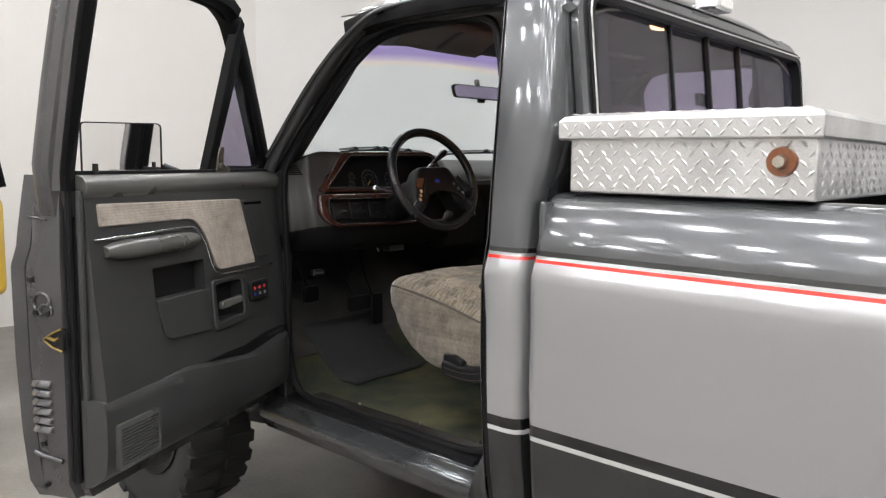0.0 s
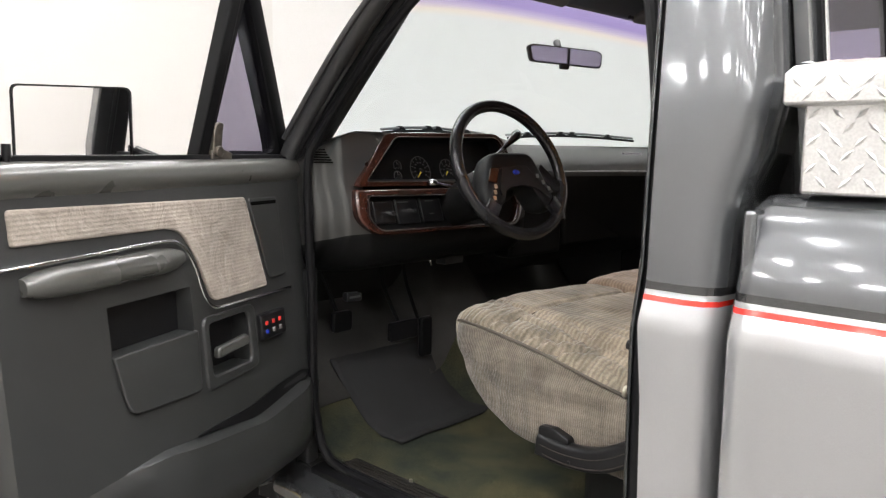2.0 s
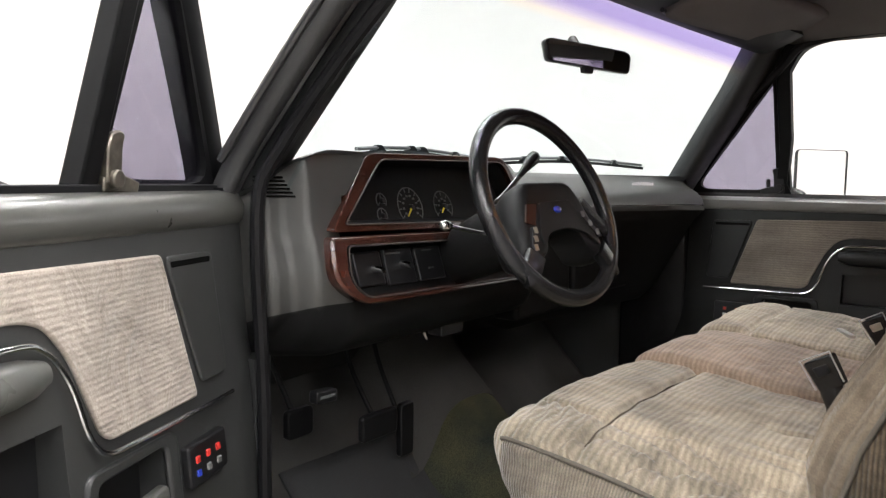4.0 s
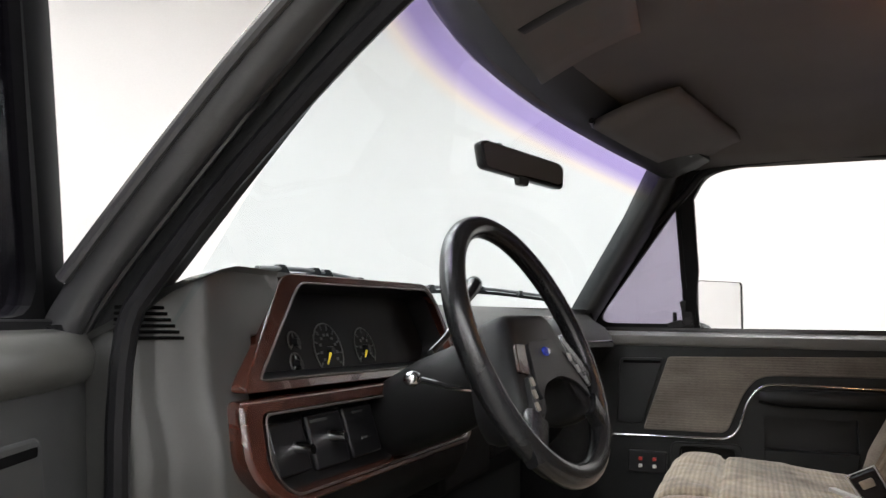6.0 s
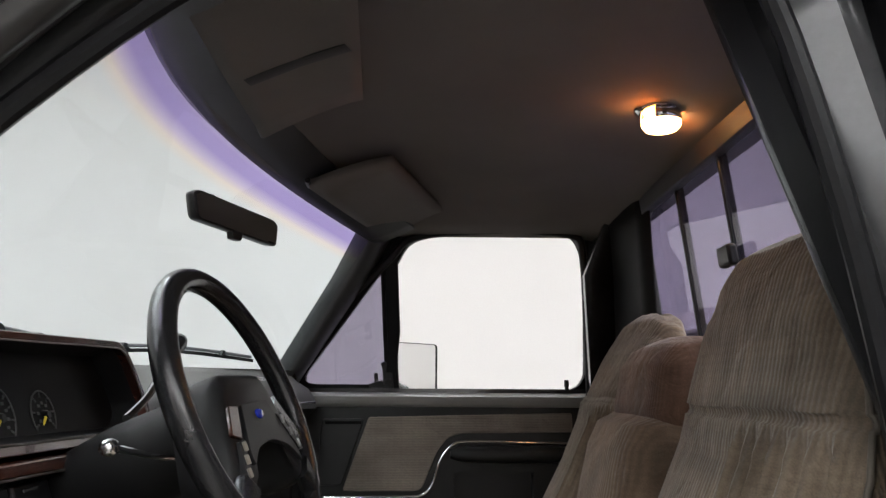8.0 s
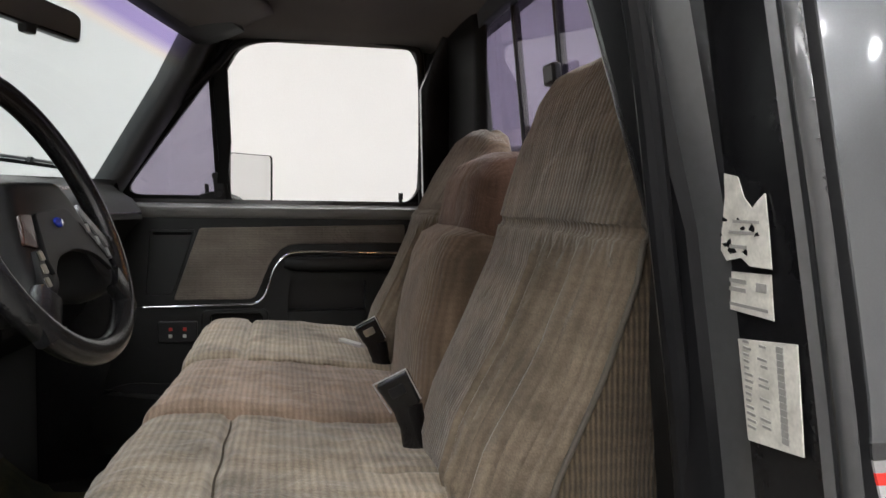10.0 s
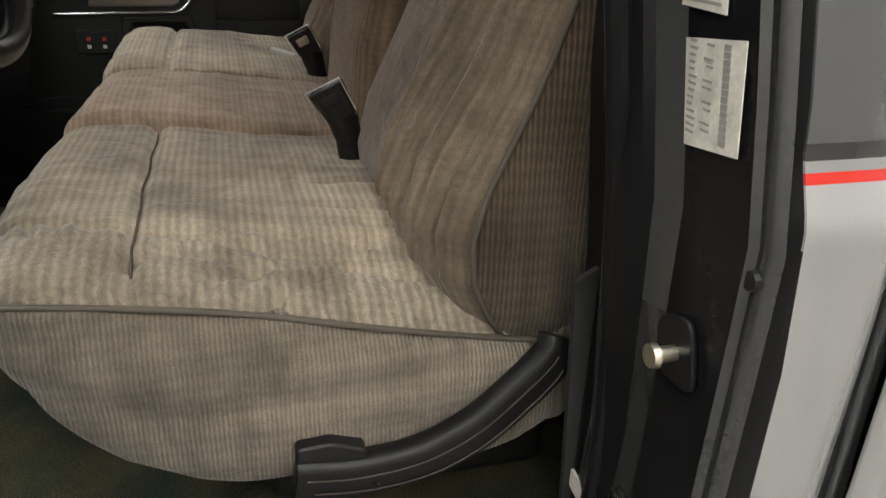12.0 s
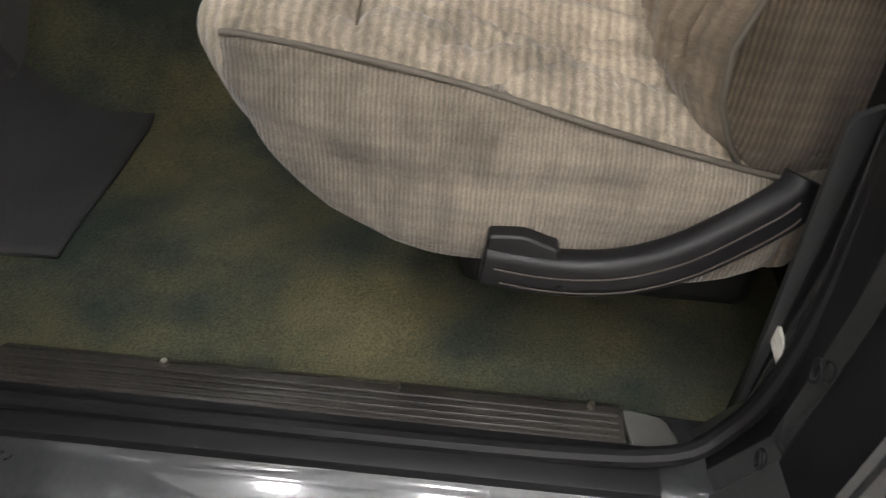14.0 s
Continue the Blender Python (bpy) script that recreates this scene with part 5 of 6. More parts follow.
for i in range(9):
    part("letter_bar", box(1.505 + i * 0.011, 1.512 + i * 0.011, 0.986 - 0.16 * ((1.505 + i * 0.011 - CX) / 0.76) ** 2, 0.992 - 0.16 * ((1.505 + i * 0.011 - CX) / 0.76) ** 2, 1.453, 1.463), M_CHROME, dash)

# ---- steering wheel and column ----
WC = Vector((0.559, 0.6855, 1.4165))
TILT = Matrix.Translation(WC) @ Matrix.Rotation(radians(-7.7), 4, "Z") @ Matrix.Rotation(radians(-24.5), 4, "X")
XF.append(TILT)
# local frame: x right, z up in the wheel's plane, -y towards the driver
ring = [(0.179 * math.cos(a), 0, 0.179 * math.sin(a)) for a in np.linspace(0, math.tau, 64, endpoint=False)]
wheel = part("steering_wheel", sweep(ring, [(0.0155 * math.cos(k * math.tau / 14), 0.0165 * math.sin(k * math.tau / 14)) for k in range(14)], closed=True), M_WHEEL, truck, "black vinyl steering wheel with padded hub", smooth=60)
pad = rpoly([(-0.090, 0.008), (-0.066, 0.046), (0.078, 0.048), (0.098, 0.016), (0.128, -0.080), (0.120, -0.115), (0.078, -0.112), (0.052, -0.045), (-0.052, -0.045), (-0.078, -0.112), (-0.120, -0.115), (-0.128, -0.080)], [0.02, 0.03, 0.03, 0.02, 0.02, 0.02, 0.02, 0.03, 0.03, 0.02, 0.02, 0.02], 4)
inner = [(p[0] * 0.9, (p[1] + 0.02) * 0.9 - 0.02) for p in pad]
bm = loft([[(p[0] * s, y, (p[1] + 0.02) * s - 0.02) for p in pad] for s, y in ((0.90, 0.060), (0.98, 0.045), (1.0, 0.025), (0.985, 0.008), (0.95, -0.002), (0.89, -0.008), (0.80, -0.011))], closed=True, caps=True)
hub = part("hub_pad", bm, M_HUB, wheel, "dark grey padded hub", smooth=50)
face = rpoly([(-0.050, -0.002), (0.040, 0.004), (0.094, -0.070), (0.096, -0.088), (0.066, -0.062), (0.012, -0.050), (-0.045, -0.058), (-0.072, -0.078), (-0.074, -0.062)], [0.006, 0.008, 0.006, 0.004, 0.02, 0.02, 0.02, 0.004, 0.004])
part("hub_face", prism(face, "y", -0.0165, -0.009), M_HUB, hub, bevel=0.003)
part("emblem", loft([[(-0.004 + r * 1.35 * math.cos(a), y, -0.016 + r * 0.8 * math.sin(a)) for a in np.linspace(0, math.tau, 16, endpoint=False)] for r, y in ((0.0085, -0.015), (0.0085, -0.0185), (0.006, -0.0205))], closed=True, caps=True), M_BLUE, hub, "small blue oval emblem")
part("hub_accent", prism(rpoly([(-0.084, -0.002), (-0.056, -0.003), (-0.078, -0.044), (-0.103, -0.038)], 0.004), "y", -0.0145, -0.009), M_WOOD, hub, "red-brown accent strip", bevel=0.001)
for x, z0, z1, sl in ((-0.086, -0.092, -0.046, -0.020), (0.062, -0.072, -0.018, 0.044)):
    bt = part("button_strip", prism(rpoly([(x - 0.007, z1), (x + 0.007, z1), (x + 0.007 + sl, z0), (x - 0.007 + sl, z0)], 0.003), "y", -0.0175, -0.008), M_BLACK, hub, bevel=0.001)
    for i in range(3):
        zc = z0 + (z1 - z0) * (i + 0.5) / 3
        xc = x + sl * (z1 - zc) / (z1 - z0)
        part("cruise_button", prism(rpoly([(xc - 0.0045, zc - 0.0055), (xc + 0.0045, zc - 0.0055), (xc + 0.0045, zc + 0.0055), (xc - 0.0045, zc + 0.0055)], 0.0015, 2), "y", -0.0195, -0.017), M_STEEL if x < 0 else M_GREY, bt)
for sx in (-1, 1):
    part("spoke", sweep(smooth_path([(sx * 0.10, -0.008, -0.095), (sx * 0.125, -0.004, -0.125), (sx * 0.138, 0, -0.128)], 4), rpoly([(-0.02, -0.01), (0.02, -0.01), (0.02, 0.01), (-0.02, 0.01)], 0.006, 2), up=(0, 1, 0)), M_WHEEL, wheel)
    part("spoke", sweep([(sx * 0.095, 0.0, 0.0), (sx * 0.14, 0.0, -0.05), (sx * 0.177, 0.0, -0.055)], rpoly([(-0.018, -0.008), (0.018, -0.008), (0.018, 0.008), (-0.018, 0.008)], 0.005, 2), up=(0, 1, 0)), M_WHEEL, wheel) if sx > 0 else None
col = part("steering_column", loft([[(r * math.cos(a), y, r * 1.05 * math.sin(a) - 0.012) for a in np.linspace(0, math.tau, 20, endpoint=False)] for y, r in ((0.035, 0.038), (0.05, 0.053), (0.16, 0.058), (0.26, 0.052), (0.42, 0.045))], closed=True, caps=True), M_LOWDASH, truck, "black steering column cover", smooth=50)
XF.append(Matrix.Identity(4))
part("shift_lever", sweep(smooth_path([(0.60, 0.85, 1.40), (0.655, 0.846, 1.425), (0.72, 0.848, 1.464), (0.768, 0.851, 1.494)], 5), 0.0055), M_CHROME, col, "bright gear lever")
tip, along = Vector((0.765, 0.851, 1.492)), Vector((0.13, 0.006, 0.08)).normalized()
u = along.orthogonal().normalized()
w = along.cross(u)
part("lever_knob", loft([[tip + along * d + (u * math.cos(a) + w * math.sin(a)) * r for a in np.linspace(0, math.tau, 12, endpoint=False)] for d, r in ((-0.05, 0.006), (-0.02, 0.008), (0.006, 0.0115), (0.03, 0.015), (0.042, 0.0135), (0.048, 0.005))], closed=True, caps=True), M_BLKGLOSS, col, smooth=60)
XF.pop()
part("turn_lever", sweep(smooth_path([(-0.05, 0.075, -0.032), (-0.13, 0.070, -0.022), (-0.205, 0.064, -0.010)], 4), 0.004), M_CHROME, col, "bright turn signal lever")
part("turn_knob", loft([[(-0.218 + d, 0.063 + r * math.cos(a), -0.009 + r * math.sin(a)) for a in np.linspace(0, math.tau, 14, endpoint=False)] for d, r in ((-0.010, 0.003), (-0.008, 0.007), (0.0, 0.0095), (0.008, 0.008), (0.014, 0.0045))], closed=True, caps=True), M_CHROME, col, "bright lever knob", smooth=60)
XF.pop()

# pedals and under-dash bits
for x0, x1, y, z0, z1, nm in ((0.325, 0.395, 1.12, 0.94, 1.00, "park_brake_pedal"), (0.545, 0.665, 1.12, 0.875, 0.935, "brake_pedal"), (0.69, 0.74, 1.13, 0.80, 0.93, "throttle_pedal")):
    pd = part(nm, prism(rpoly([(x0, z0), (x1, z0), (x1, z1), (x0, z1)], 0.012), "y", y, y + 0.018), M_RUBBER, truck, "black rubber pedal", bevel=0.004)
    part("pedal_arm", sweep(smooth_path([((x0 + x1) / 2, y + 0.015, (z0 + z1) / 2), ((x0 + x1) / 2, y + 0.10, z1 + 0.10), ((x0 + x1) / 2, y + 0.12, 1.14)], 4), 0.006), M_LOWDASH, pd)
part("hood_release", prism(rpoly([(0.215, 1.075), (0.265, 1.072), (0.265, 1.095), (0.215, 1.098)], 0.006), "y", 0.93, 0.95), M_BLACK, truck, bevel=0.003)
part("release_legend", box(0.222, 0.258, 0.9285, 0.930, 1.083, 1.088), M_MARK, truck)
part("cable_end", rod((0.53, 0.945, 1.15), (0.53, 0.938, 1.138), 0.003, 0.002), M_STEEL, truck)
part("diagnostic_plug", box(0.60, 0.68, 0.95, 0.99, 1.13, 1.165), M_DKTRIM, truck, bevel=0.004)

# ---- mirror, visors, dome light ----
mm = Matrix.Translation((0.982, 0.823, 1.752)) @ Matrix.Rotation(radians(-20.5), 4, "Z") @ Matrix.Rotation(radians(1.5), 4, "Y") @ Matrix.Rotation(radians(0.8), 4, "X")
XF.append(mm)
sh = rpoly([(-0.126, -0.027), (0.136, -0.027), (0.138, 0.018), (0.120, 0.026), (-0.124, 0.026), (-0.140, 0.018)], 0.012, 4)
rv = part("rear_view_mirror", loft([[(p[0] * s, y, p[1] * s) for p in sh] for s, y in ((0.98, -0.010), (1.0, -0.005), (0.97, 0.008), (0.80, 0.018))], closed=True, caps=True), M_BLACK, truck, "black rear-view mirror on the windshield", smooth=50)
part("mirror_glass", prism([(p[0] * 0.94, p[1] * 0.86) for p in sh], "y", -0.0122, -0.0102), M_MIRROR, rv)
part("flip_tab", prism(rpoly([(-0.014, -0.040), (0.012, -0.040), (0.016, -0.022), (-0.018, -0.022)], 0.004), "y", -0.012, 0.004), M_BLACK, rv, bevel=0.003)
part("mirror_stem", rod((0, 0.02, 0.01), (0.02, 0.075, 0.05), 0.009, 0.012), M_BLACK, rv)
XF.pop()
VISORS = [((0.36, 0.735), (0.850, 0.748), (0.775, 0.565), (0.36, 0.535)), ((1.205, 0.722), (1.80, 0.585), (1.615, 0.425), (1.16, 0.535))]
for n, (p0, p1, p2, p3) in enumerate(VISORS):
    rows = []
    for u in np.linspace(0, 1, 9):
        a, b = Vector(p3).lerp(Vector(p0), u), Vector(p2).lerp(Vector(p1), u)
        rows.append([(*a.lerp(b, v), 1.925 - 0.045 * u ** 1.5 - 0.004 * math.sin(v * math.pi)) for v in np.linspace(0, 1, 9)])
    vs = part("sun_visor", loft(rows), M_LINER, truck, "folded dark cloth sun visor", solid=0.022, smooth=50)
    e = Vector((*(p1 if n == 0 else p0), 1.885))
    part("visor_clip", rod(e + Vector((-0.02, 0, 0)), e + Vector((0.03, 0.004, 0)), 0.006), M_BLACK, vs)
    if n == 0:
        part("visor_strap", sweep([(0.560, 0.565, 1.910), (0.585, 0.64, 1.897), (0.605, 0.715, 1.875)], rpoly([(-0.012, -0.003), (0.012, -0.003), (0.012, 0.003), (-0.012, 0.003)], 0.002, 2), up=(0, 0, 1)), M_DKTRIM, vs)
DX, DY = 0.915, 0.024
def drum(rows_, a0, a1, n, closed=False):
    return loft([[(DX + r * math.cos(a), DY + r * math.sin(a), z) for a in np.linspace(a0, a1, n, endpoint=not closed)] for r, z in rows_], closed=closed, caps=closed)


dl = part("dome_lamp", drum(((0.046, 1.968), (0.046, 1.952), (0.042, 1.948), (0.036, 1.947)), 0, math.tau, 28, True), M_CHROME, truck, "bright-rimmed dome lamp, switched on", smooth=40)
for a in (-0.1, math.pi - 0.1):
    part("dome_shade", drum(((0.0375, 1.950), (0.0375, 1.928)), a - 0.45, a + 1.2, 12), M_CHROME, dl, "bright metal lamp shade", solid=0.0015)
for a in (math.radians(135), math.radians(-45)):
    part("dome_slot", drum(((0.0365, 1.949), (0.0365, 1.932)), a - 0.45, a + 0.45, 8), M_AMBERGLOW, dl, "orange glowing side of the lens", solid=0.001)
part("dome_lens", drum(((0.036, 1.932), (0.036, 1.922), (0.030, 1.914), (0.015, 1.910)), 0, math.tau, 24, True), M_DOME, dl, "glowing warm lens", smooth=60)

# ---- bench seat ----
seat = part("seat_base", box(0.44, 1.55, -0.05, 0.36, 0.645, 0.86), M_UNDER, truck, "taupe velour bench seat, worn and stained", bevel=0.02)
PROFILE = [(0.00, 0.86), (0.20, 0.845), (0.40, 0.853), (0.50, 0.885), (0.565, 0.945), (0.610, 1.01), (0.630, 1.055), (0.622, 1.085), (0.585, 1.101), (0.50, 1.098), (0.40, 1.088), (0.30, 1.077), (0.20, 1.066), (0.10, 1.06), (0.03, 1.06), (-0.02, 1.03), (-0.02, 0.93)]


# worn-in creases of the bolster: centre and radius of each arc
CREASES = [(0.20, 0.30, 0.14), (0.24, 0.27, 0.12), (0.52, 0.33, 0.17), (0.16, 0.20, 0.19), (0.50, 0.44, 0.12), (0.25, 0.42, 0.09), (0.56, 0.24, 0.20)]


def side_seam(y):
    """The seam between the cushion's insert and its side bolster."""
    return 0.330 + 0.16 * (y - 0.177)


def cross_seam(x):
    """The seam between the insert and the front roll."""
    return 0.479 + 0.0012 * math.sin(x * 40)


def lay_on(mesh, pts, lift):
    """Lays a line of (x, y) on a cushion's upper side."""
    V = np.array([v.co for v in mesh.vertices if v.co.z > 1.0])
    out = []
    for x, y in pts:
        d = np.hypot(V[:, 0] - x, V[:, 1] - y)
        i = np.argsort(d)[:5]
        out.append((x, y, float(V[i, 2].mean()) + lift))
    z = np.convolve(np.pad([p[2] for p in out], 2, mode="edge"), np.ones(5) / 5, mode="valid")
    return [Vector((p[0], p[1], h)) for p, h in zip(out, z)]


def cushion(x0, x1, lift, left_end, right_end):
    """A seat cushion skinned across its width, with soft rolled ends."""
    prof = smooth_path([(0, *p) for p in PROFILE + PROFILE[:1]], 14)[:-1]
    c = Vector((0, 0.30, 0.95))
    rows = []
    n = 110 if left_end else 76
    for i in range(n + 1):
        u = i / n
        x = x0 + (x1 - x0) * (0.5 - 0.5 * math.cos(u * math.pi))
        e = 1.0
        dl, dr = x - x0, x1 - x
        for d, end in ((dl, left_end), (dr, right_end)):
            w = 0.05 if end else 0.02
            if d < w:
                t = 1 - d / w
                e = min(e, (1 - 0.10 * t ** 2.5) if end else (1 - 0.045 * t * t))
        row = []
        for p in prof:
            q = c + (p - c) * e
            top = max(0.0, min(1.0, (q.z - 1.0) / 0.06))
            q.z += lift * top + 0.010 * top * math.sin(math.pi * (x - x0) / (x1 - x0))
            if left_end:
                q.z -= 0.078 * top * max(0, 1 - dl / 0.17) ** 1.3 * min(1, max(0, (0.50 - q.y) / 0.42))
            row.append((x, q.y, q.z))
        rows.append(row)
    bm = loft(rows, closed=True, caps=True)
    for v in bm.verts:
        v.co += noise.noise_vector(v.co * 7) * 0.007 + noise.noise_vector(v.co * 26) * 0.003
        # the bench's front edge falls back towards the passenger
        v.co.y -= 0.03 * min(1, max(0, (v.co.x - 0.55) / 0.5)) * min(1, max(0, (v.co.y - 0.25) / 0.3))
        if x1 - x0 > 0.4 and v.co.z > 1.0:
            g = math.exp(-((v.co.y - cross_seam(v.co.x)) / 0.0085) ** 2)
            if left_end and v.co.y > 0.14:
                g = max(g, 0.8 * math.exp(-((v.co.x - side_seam(v.co.y)) / 0.0075) ** 2))
            v.co.z -= 0.012 * g
            if left_end and v.co.x > 0.34 and v.co.y < 0.31:
                # tucks where the insert runs in under the backrest
                v.co.z -= 0.008 * sum(math.exp(-((v.co.x - xt - 0.05 * (v.co.y - 0.17)) / 0.0065) ** 2) for xt in (0.375, 0.412, 0.452, 0.545)) * min(1, max(0, (0.31 - v.co.y) / 0.06))
        if left_end and v.co.x < 0.40:
            if v.co.z > 1.0:
                v.co.z += 0.0045 * math.sin(v.co.y * 230 + 6 * noise.noise(v.co * 9)) * (0.25 + max(0, noise.noise(v.co * 8 + Vector((2, 5, 1)))))
                for px, py, r in CREASES:
                    d = (math.hypot(v.co.x - px, v.co.y - py) - r) / 0.0065
                    v.co.z -= 0.009 * math.exp(-d * d) * min(1, abs(v.co.x - side_seam(v.co.y)) / 0.03)
    return bm


ob = part("seat_cushion", cushion(0.268, 0.815, 0.0, True, False), M_CLOTH, seat, "taupe checked velour driver cushion with creases", smooth=70)
ob.data.materials.append(M_BOLST)
for f in ob.data.polygons:
    f.material_index = 1 if f.center.x < side_seam(f.center.y) else 0
part("seam", sweep(lay_on(ob.data, [(x, cross_seam(x)) for x in np.linspace(0.30, 0.806, 60)], -0.0004), 0.0016), M_SEAM, seat, "dark stitched seam")
part("seat_cushion", cushion(0.812, 1.165, 0.012, False, False), M_MIDC, seat, "brown-taupe middle cushion", smooth=70)
part("seat_cushion", cushion(1.162, 1.685, 0.021, False, True), M_CLOTH, seat, "taupe velour passenger cushion", smooth=70)
# side boxing of the driver cushion: a bulging ribbed panel
pts = [(0.03, 0.972), (0.12, 0.988), (0.225, 1.010), (0.336, 1.037), (0.408, 1.052), (0.484, 1.064), (0.55, 1.072), (0.594, 1.074), (0.604, 1.05), (0.592, 1.012), (0.572, 0.970), (0.543, 0.930), (0.505, 0.895), (0.46, 0.869), (0.41, 0.852), (0.33, 0.843), (0.20, 0.836), (0.12, 0.835), (0.04, 0.87)]
loop = [p[1:] for p in [tuple(q) for q in smooth_path([(0, *p) for p in pts + pts[:1]], 4)[:-1]]]
cy, cz = 0.32, 0.945
rows = [[(x, cy + (p[0] - cy) * s, cz + (p[1] - cz) * s) for p in loop] for s, x in ((0.99, 0.295), (1.0, 0.276), (0.985, 0.264), (0.94, 0.257), (0.88, 0.253), (0.8, 0.250), (0.7, 0.248), (0.6, 0.246), (0.5, 0.245), (0.4, 0.244), (0.25, 0.244), (0.1, 0.244))]
bm = loft(rows, closed=True, caps=True)
for v in bm.verts:
    v.co.x += noise.noise(v.co * Vector((4, 7, 30))) * 0.009 + noise.noise(v.co * Vector((3, 22, 34)) + Vector((3, 1, 2))) * 0.004
    v.co.z += noise.noise(v.co * 7) * 0.004
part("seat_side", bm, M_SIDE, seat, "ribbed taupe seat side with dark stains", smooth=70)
pipe = [(0.264, p[0] + 0.002, p[1] + 0.003) for p in [q for q in loop][0:29]]
part("piping", sweep(pipe, 0.0034), M_PIPE, seat, "grey welt piping")
def backrest(x0, x1, stations, mat_, label, side=False, pleats=False, tuck=0.0):
    """A backrest skinned upwards from rounded sections: height, front, back, side inset."""
    S = [Vector(s) for s in stations]
    st = []
    for i in range(len(S) - 1):
        for k in range(4):
            st.append(S[i].lerp(S[i + 1], k / 4))
    st.append(S[-1])
    front = [math.sin(math.pi / 2 * v) for v in np.linspace(-1, 1, 97)]
    rear = [math.sin(math.pi / 2 * v) for v in np.linspace(1, -1, 15)][1:-1]
    m = len(front) + len(rear)
    rows = []
    for z, yf, yb, ins in st:
        a, b = x0 + ins, x1 - ins - tuck * max(0.0, 1 - abs(z - 1.0) / 0.3)
        cx, hx, cy, hy = (a + b) / 2, (b - a) / 2, (yf + yb) / 2, (yf - yb) / 2
        row = []
        for k, px in enumerate(front + rear):
            py = max(0.0, 1 - abs(px) ** 4.76) ** 0.275 * (1 if k < len(front) else -1)
            y = cy + hy * py * (1 + 0.10 * (1 - abs(px) ** 3))
            if pleats and py > 0.4 and 1.03 < z < 1.40 and -0.88 < px < -0.12:
                y += 0.009 * math.cos((px + 0.5) * math.pi / 0.0633) * min(1, (1.40 - z) / 0.03, (z - 1.03) / 0.06)
            if pleats and py > 0 and 1.403 < z < 1.418:
                y -= 0.003
            row.append((cx + hx * px, y, z - 0.02 * abs(px) ** 6 * (1 if z > 1.55 else 0)))
        rows.append(row)
    bm = loft(rows, closed=True, caps=True)
    for v in bm.verts:
        v.co += noise.noise_vector(v.co * 6) * 0.005 + noise.noise_vector(v.co * 25) * 0.0015
    welt = [Vector(r[8]) for r in rows]
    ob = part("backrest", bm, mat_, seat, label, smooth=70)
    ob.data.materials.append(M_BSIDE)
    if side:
        # Side faces get the brown with shade in its colour
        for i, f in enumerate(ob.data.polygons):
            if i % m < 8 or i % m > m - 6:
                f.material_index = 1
        line = [w + noise.noise_vector(w * 6) * 0.005 + Vector((-0.003, 0.002, 0)) for w in welt if w.z < 1.56]
        part("piping", sweep(line, 0.0034), M_PIPE, seat, "grey welt piping")
    return ob


FULL = [(0.960, 0.085, 0.03, 0.035), (0.968, 0.125, 0.0, 0.018), (0.985, 0.132, -0.02, 0.006), (1.01, 0.156, -0.03, 0.001), (1.05, 0.180, -0.04, 0.0), (1.10, 0.185, -0.045, 0.0), (1.16, 0.166, -0.05, 0.0), (1.26, 0.116, -0.058, 0.003), (1.36, 0.072, -0.066, 0.006), (1.403, 0.062, -0.074, 0.012), (1.411, 0.058, -0.074, 0.014), (1.42, 0.060, -0.076, 0.018), (1.52, 0.040, -0.09, 0.05), (1.59, 0.020, -0.095, 0.085), (1.625, 0.002, -0.09, 0.12), (1.643, -0.03, -0.075, 0.17)]
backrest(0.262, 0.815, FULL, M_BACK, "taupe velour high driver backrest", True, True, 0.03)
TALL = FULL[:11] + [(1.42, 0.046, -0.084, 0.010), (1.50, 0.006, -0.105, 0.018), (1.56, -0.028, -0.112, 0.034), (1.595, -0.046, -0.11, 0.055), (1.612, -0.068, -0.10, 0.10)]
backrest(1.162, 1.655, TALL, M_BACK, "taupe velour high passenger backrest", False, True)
MIDL = [(1.00, 0.15, 0.0, 0.02), (1.02, 0.185, -0.02, 0.004), (1.20, 0.165, -0.04, 0.0), (1.34, 0.135, -0.05, 0.0), (1.38, 0.118, -0.05, 0.01), (1.396, 0.09, -0.045, 0.03)]
MIDU = [(1.36, 0.07, -0.06, 0.01), (1.40, 0.085, -0.07, 0.0), (1.48, 0.07, -0.08, 0.004), (1.515, 0.05, -0.08, 0.02), (1.53, 0.02, -0.07, 0.06)]
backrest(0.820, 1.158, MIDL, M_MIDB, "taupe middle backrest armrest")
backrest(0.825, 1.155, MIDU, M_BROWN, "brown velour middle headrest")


# recliner cover: a curved black arm along the cushion's side
arc = smooth_path([(0.236, 0.338, 0.866), (0.235, 0.27, 0.860), (0.235, 0.20, 0.868), (0.235, 0.14, 0.896), (0.238, 0.09, 0.936), (0.242, 0.055, 0.970), (0.25, 0.045, 0.992)], 5)
rec = part("recliner_cover", sweep(arc, rpoly([(-0.012, -0.023), (0.015, -0.023), (0.016, 0.018), (0.006, 0.025), (-0.012, 0.024)], 0.005, 2), up=(0, 0.35, 1)), M_BLACK, seat, "curved black ribbed recliner cover", bevel=0.002)
for off in (0.004, -0.014):
    line = [Vector(p) + Vector((-0.0165, 0.012 * off / 0.03, off)) for p in arc[1:-4]]
    part("recliner_line", sweep(line, 0.0011), M_BEZLINE, rec, "thin pale line")
part("recliner_step", prism(rpoly([(0.262, 0.880), (0.337, 0.886), (0.336, 0.905), (0.30, 0.908), (0.262, 0.894)], 0.006), "x", 0.226, 0.252), M_BLACK, rec, bevel=0.003)
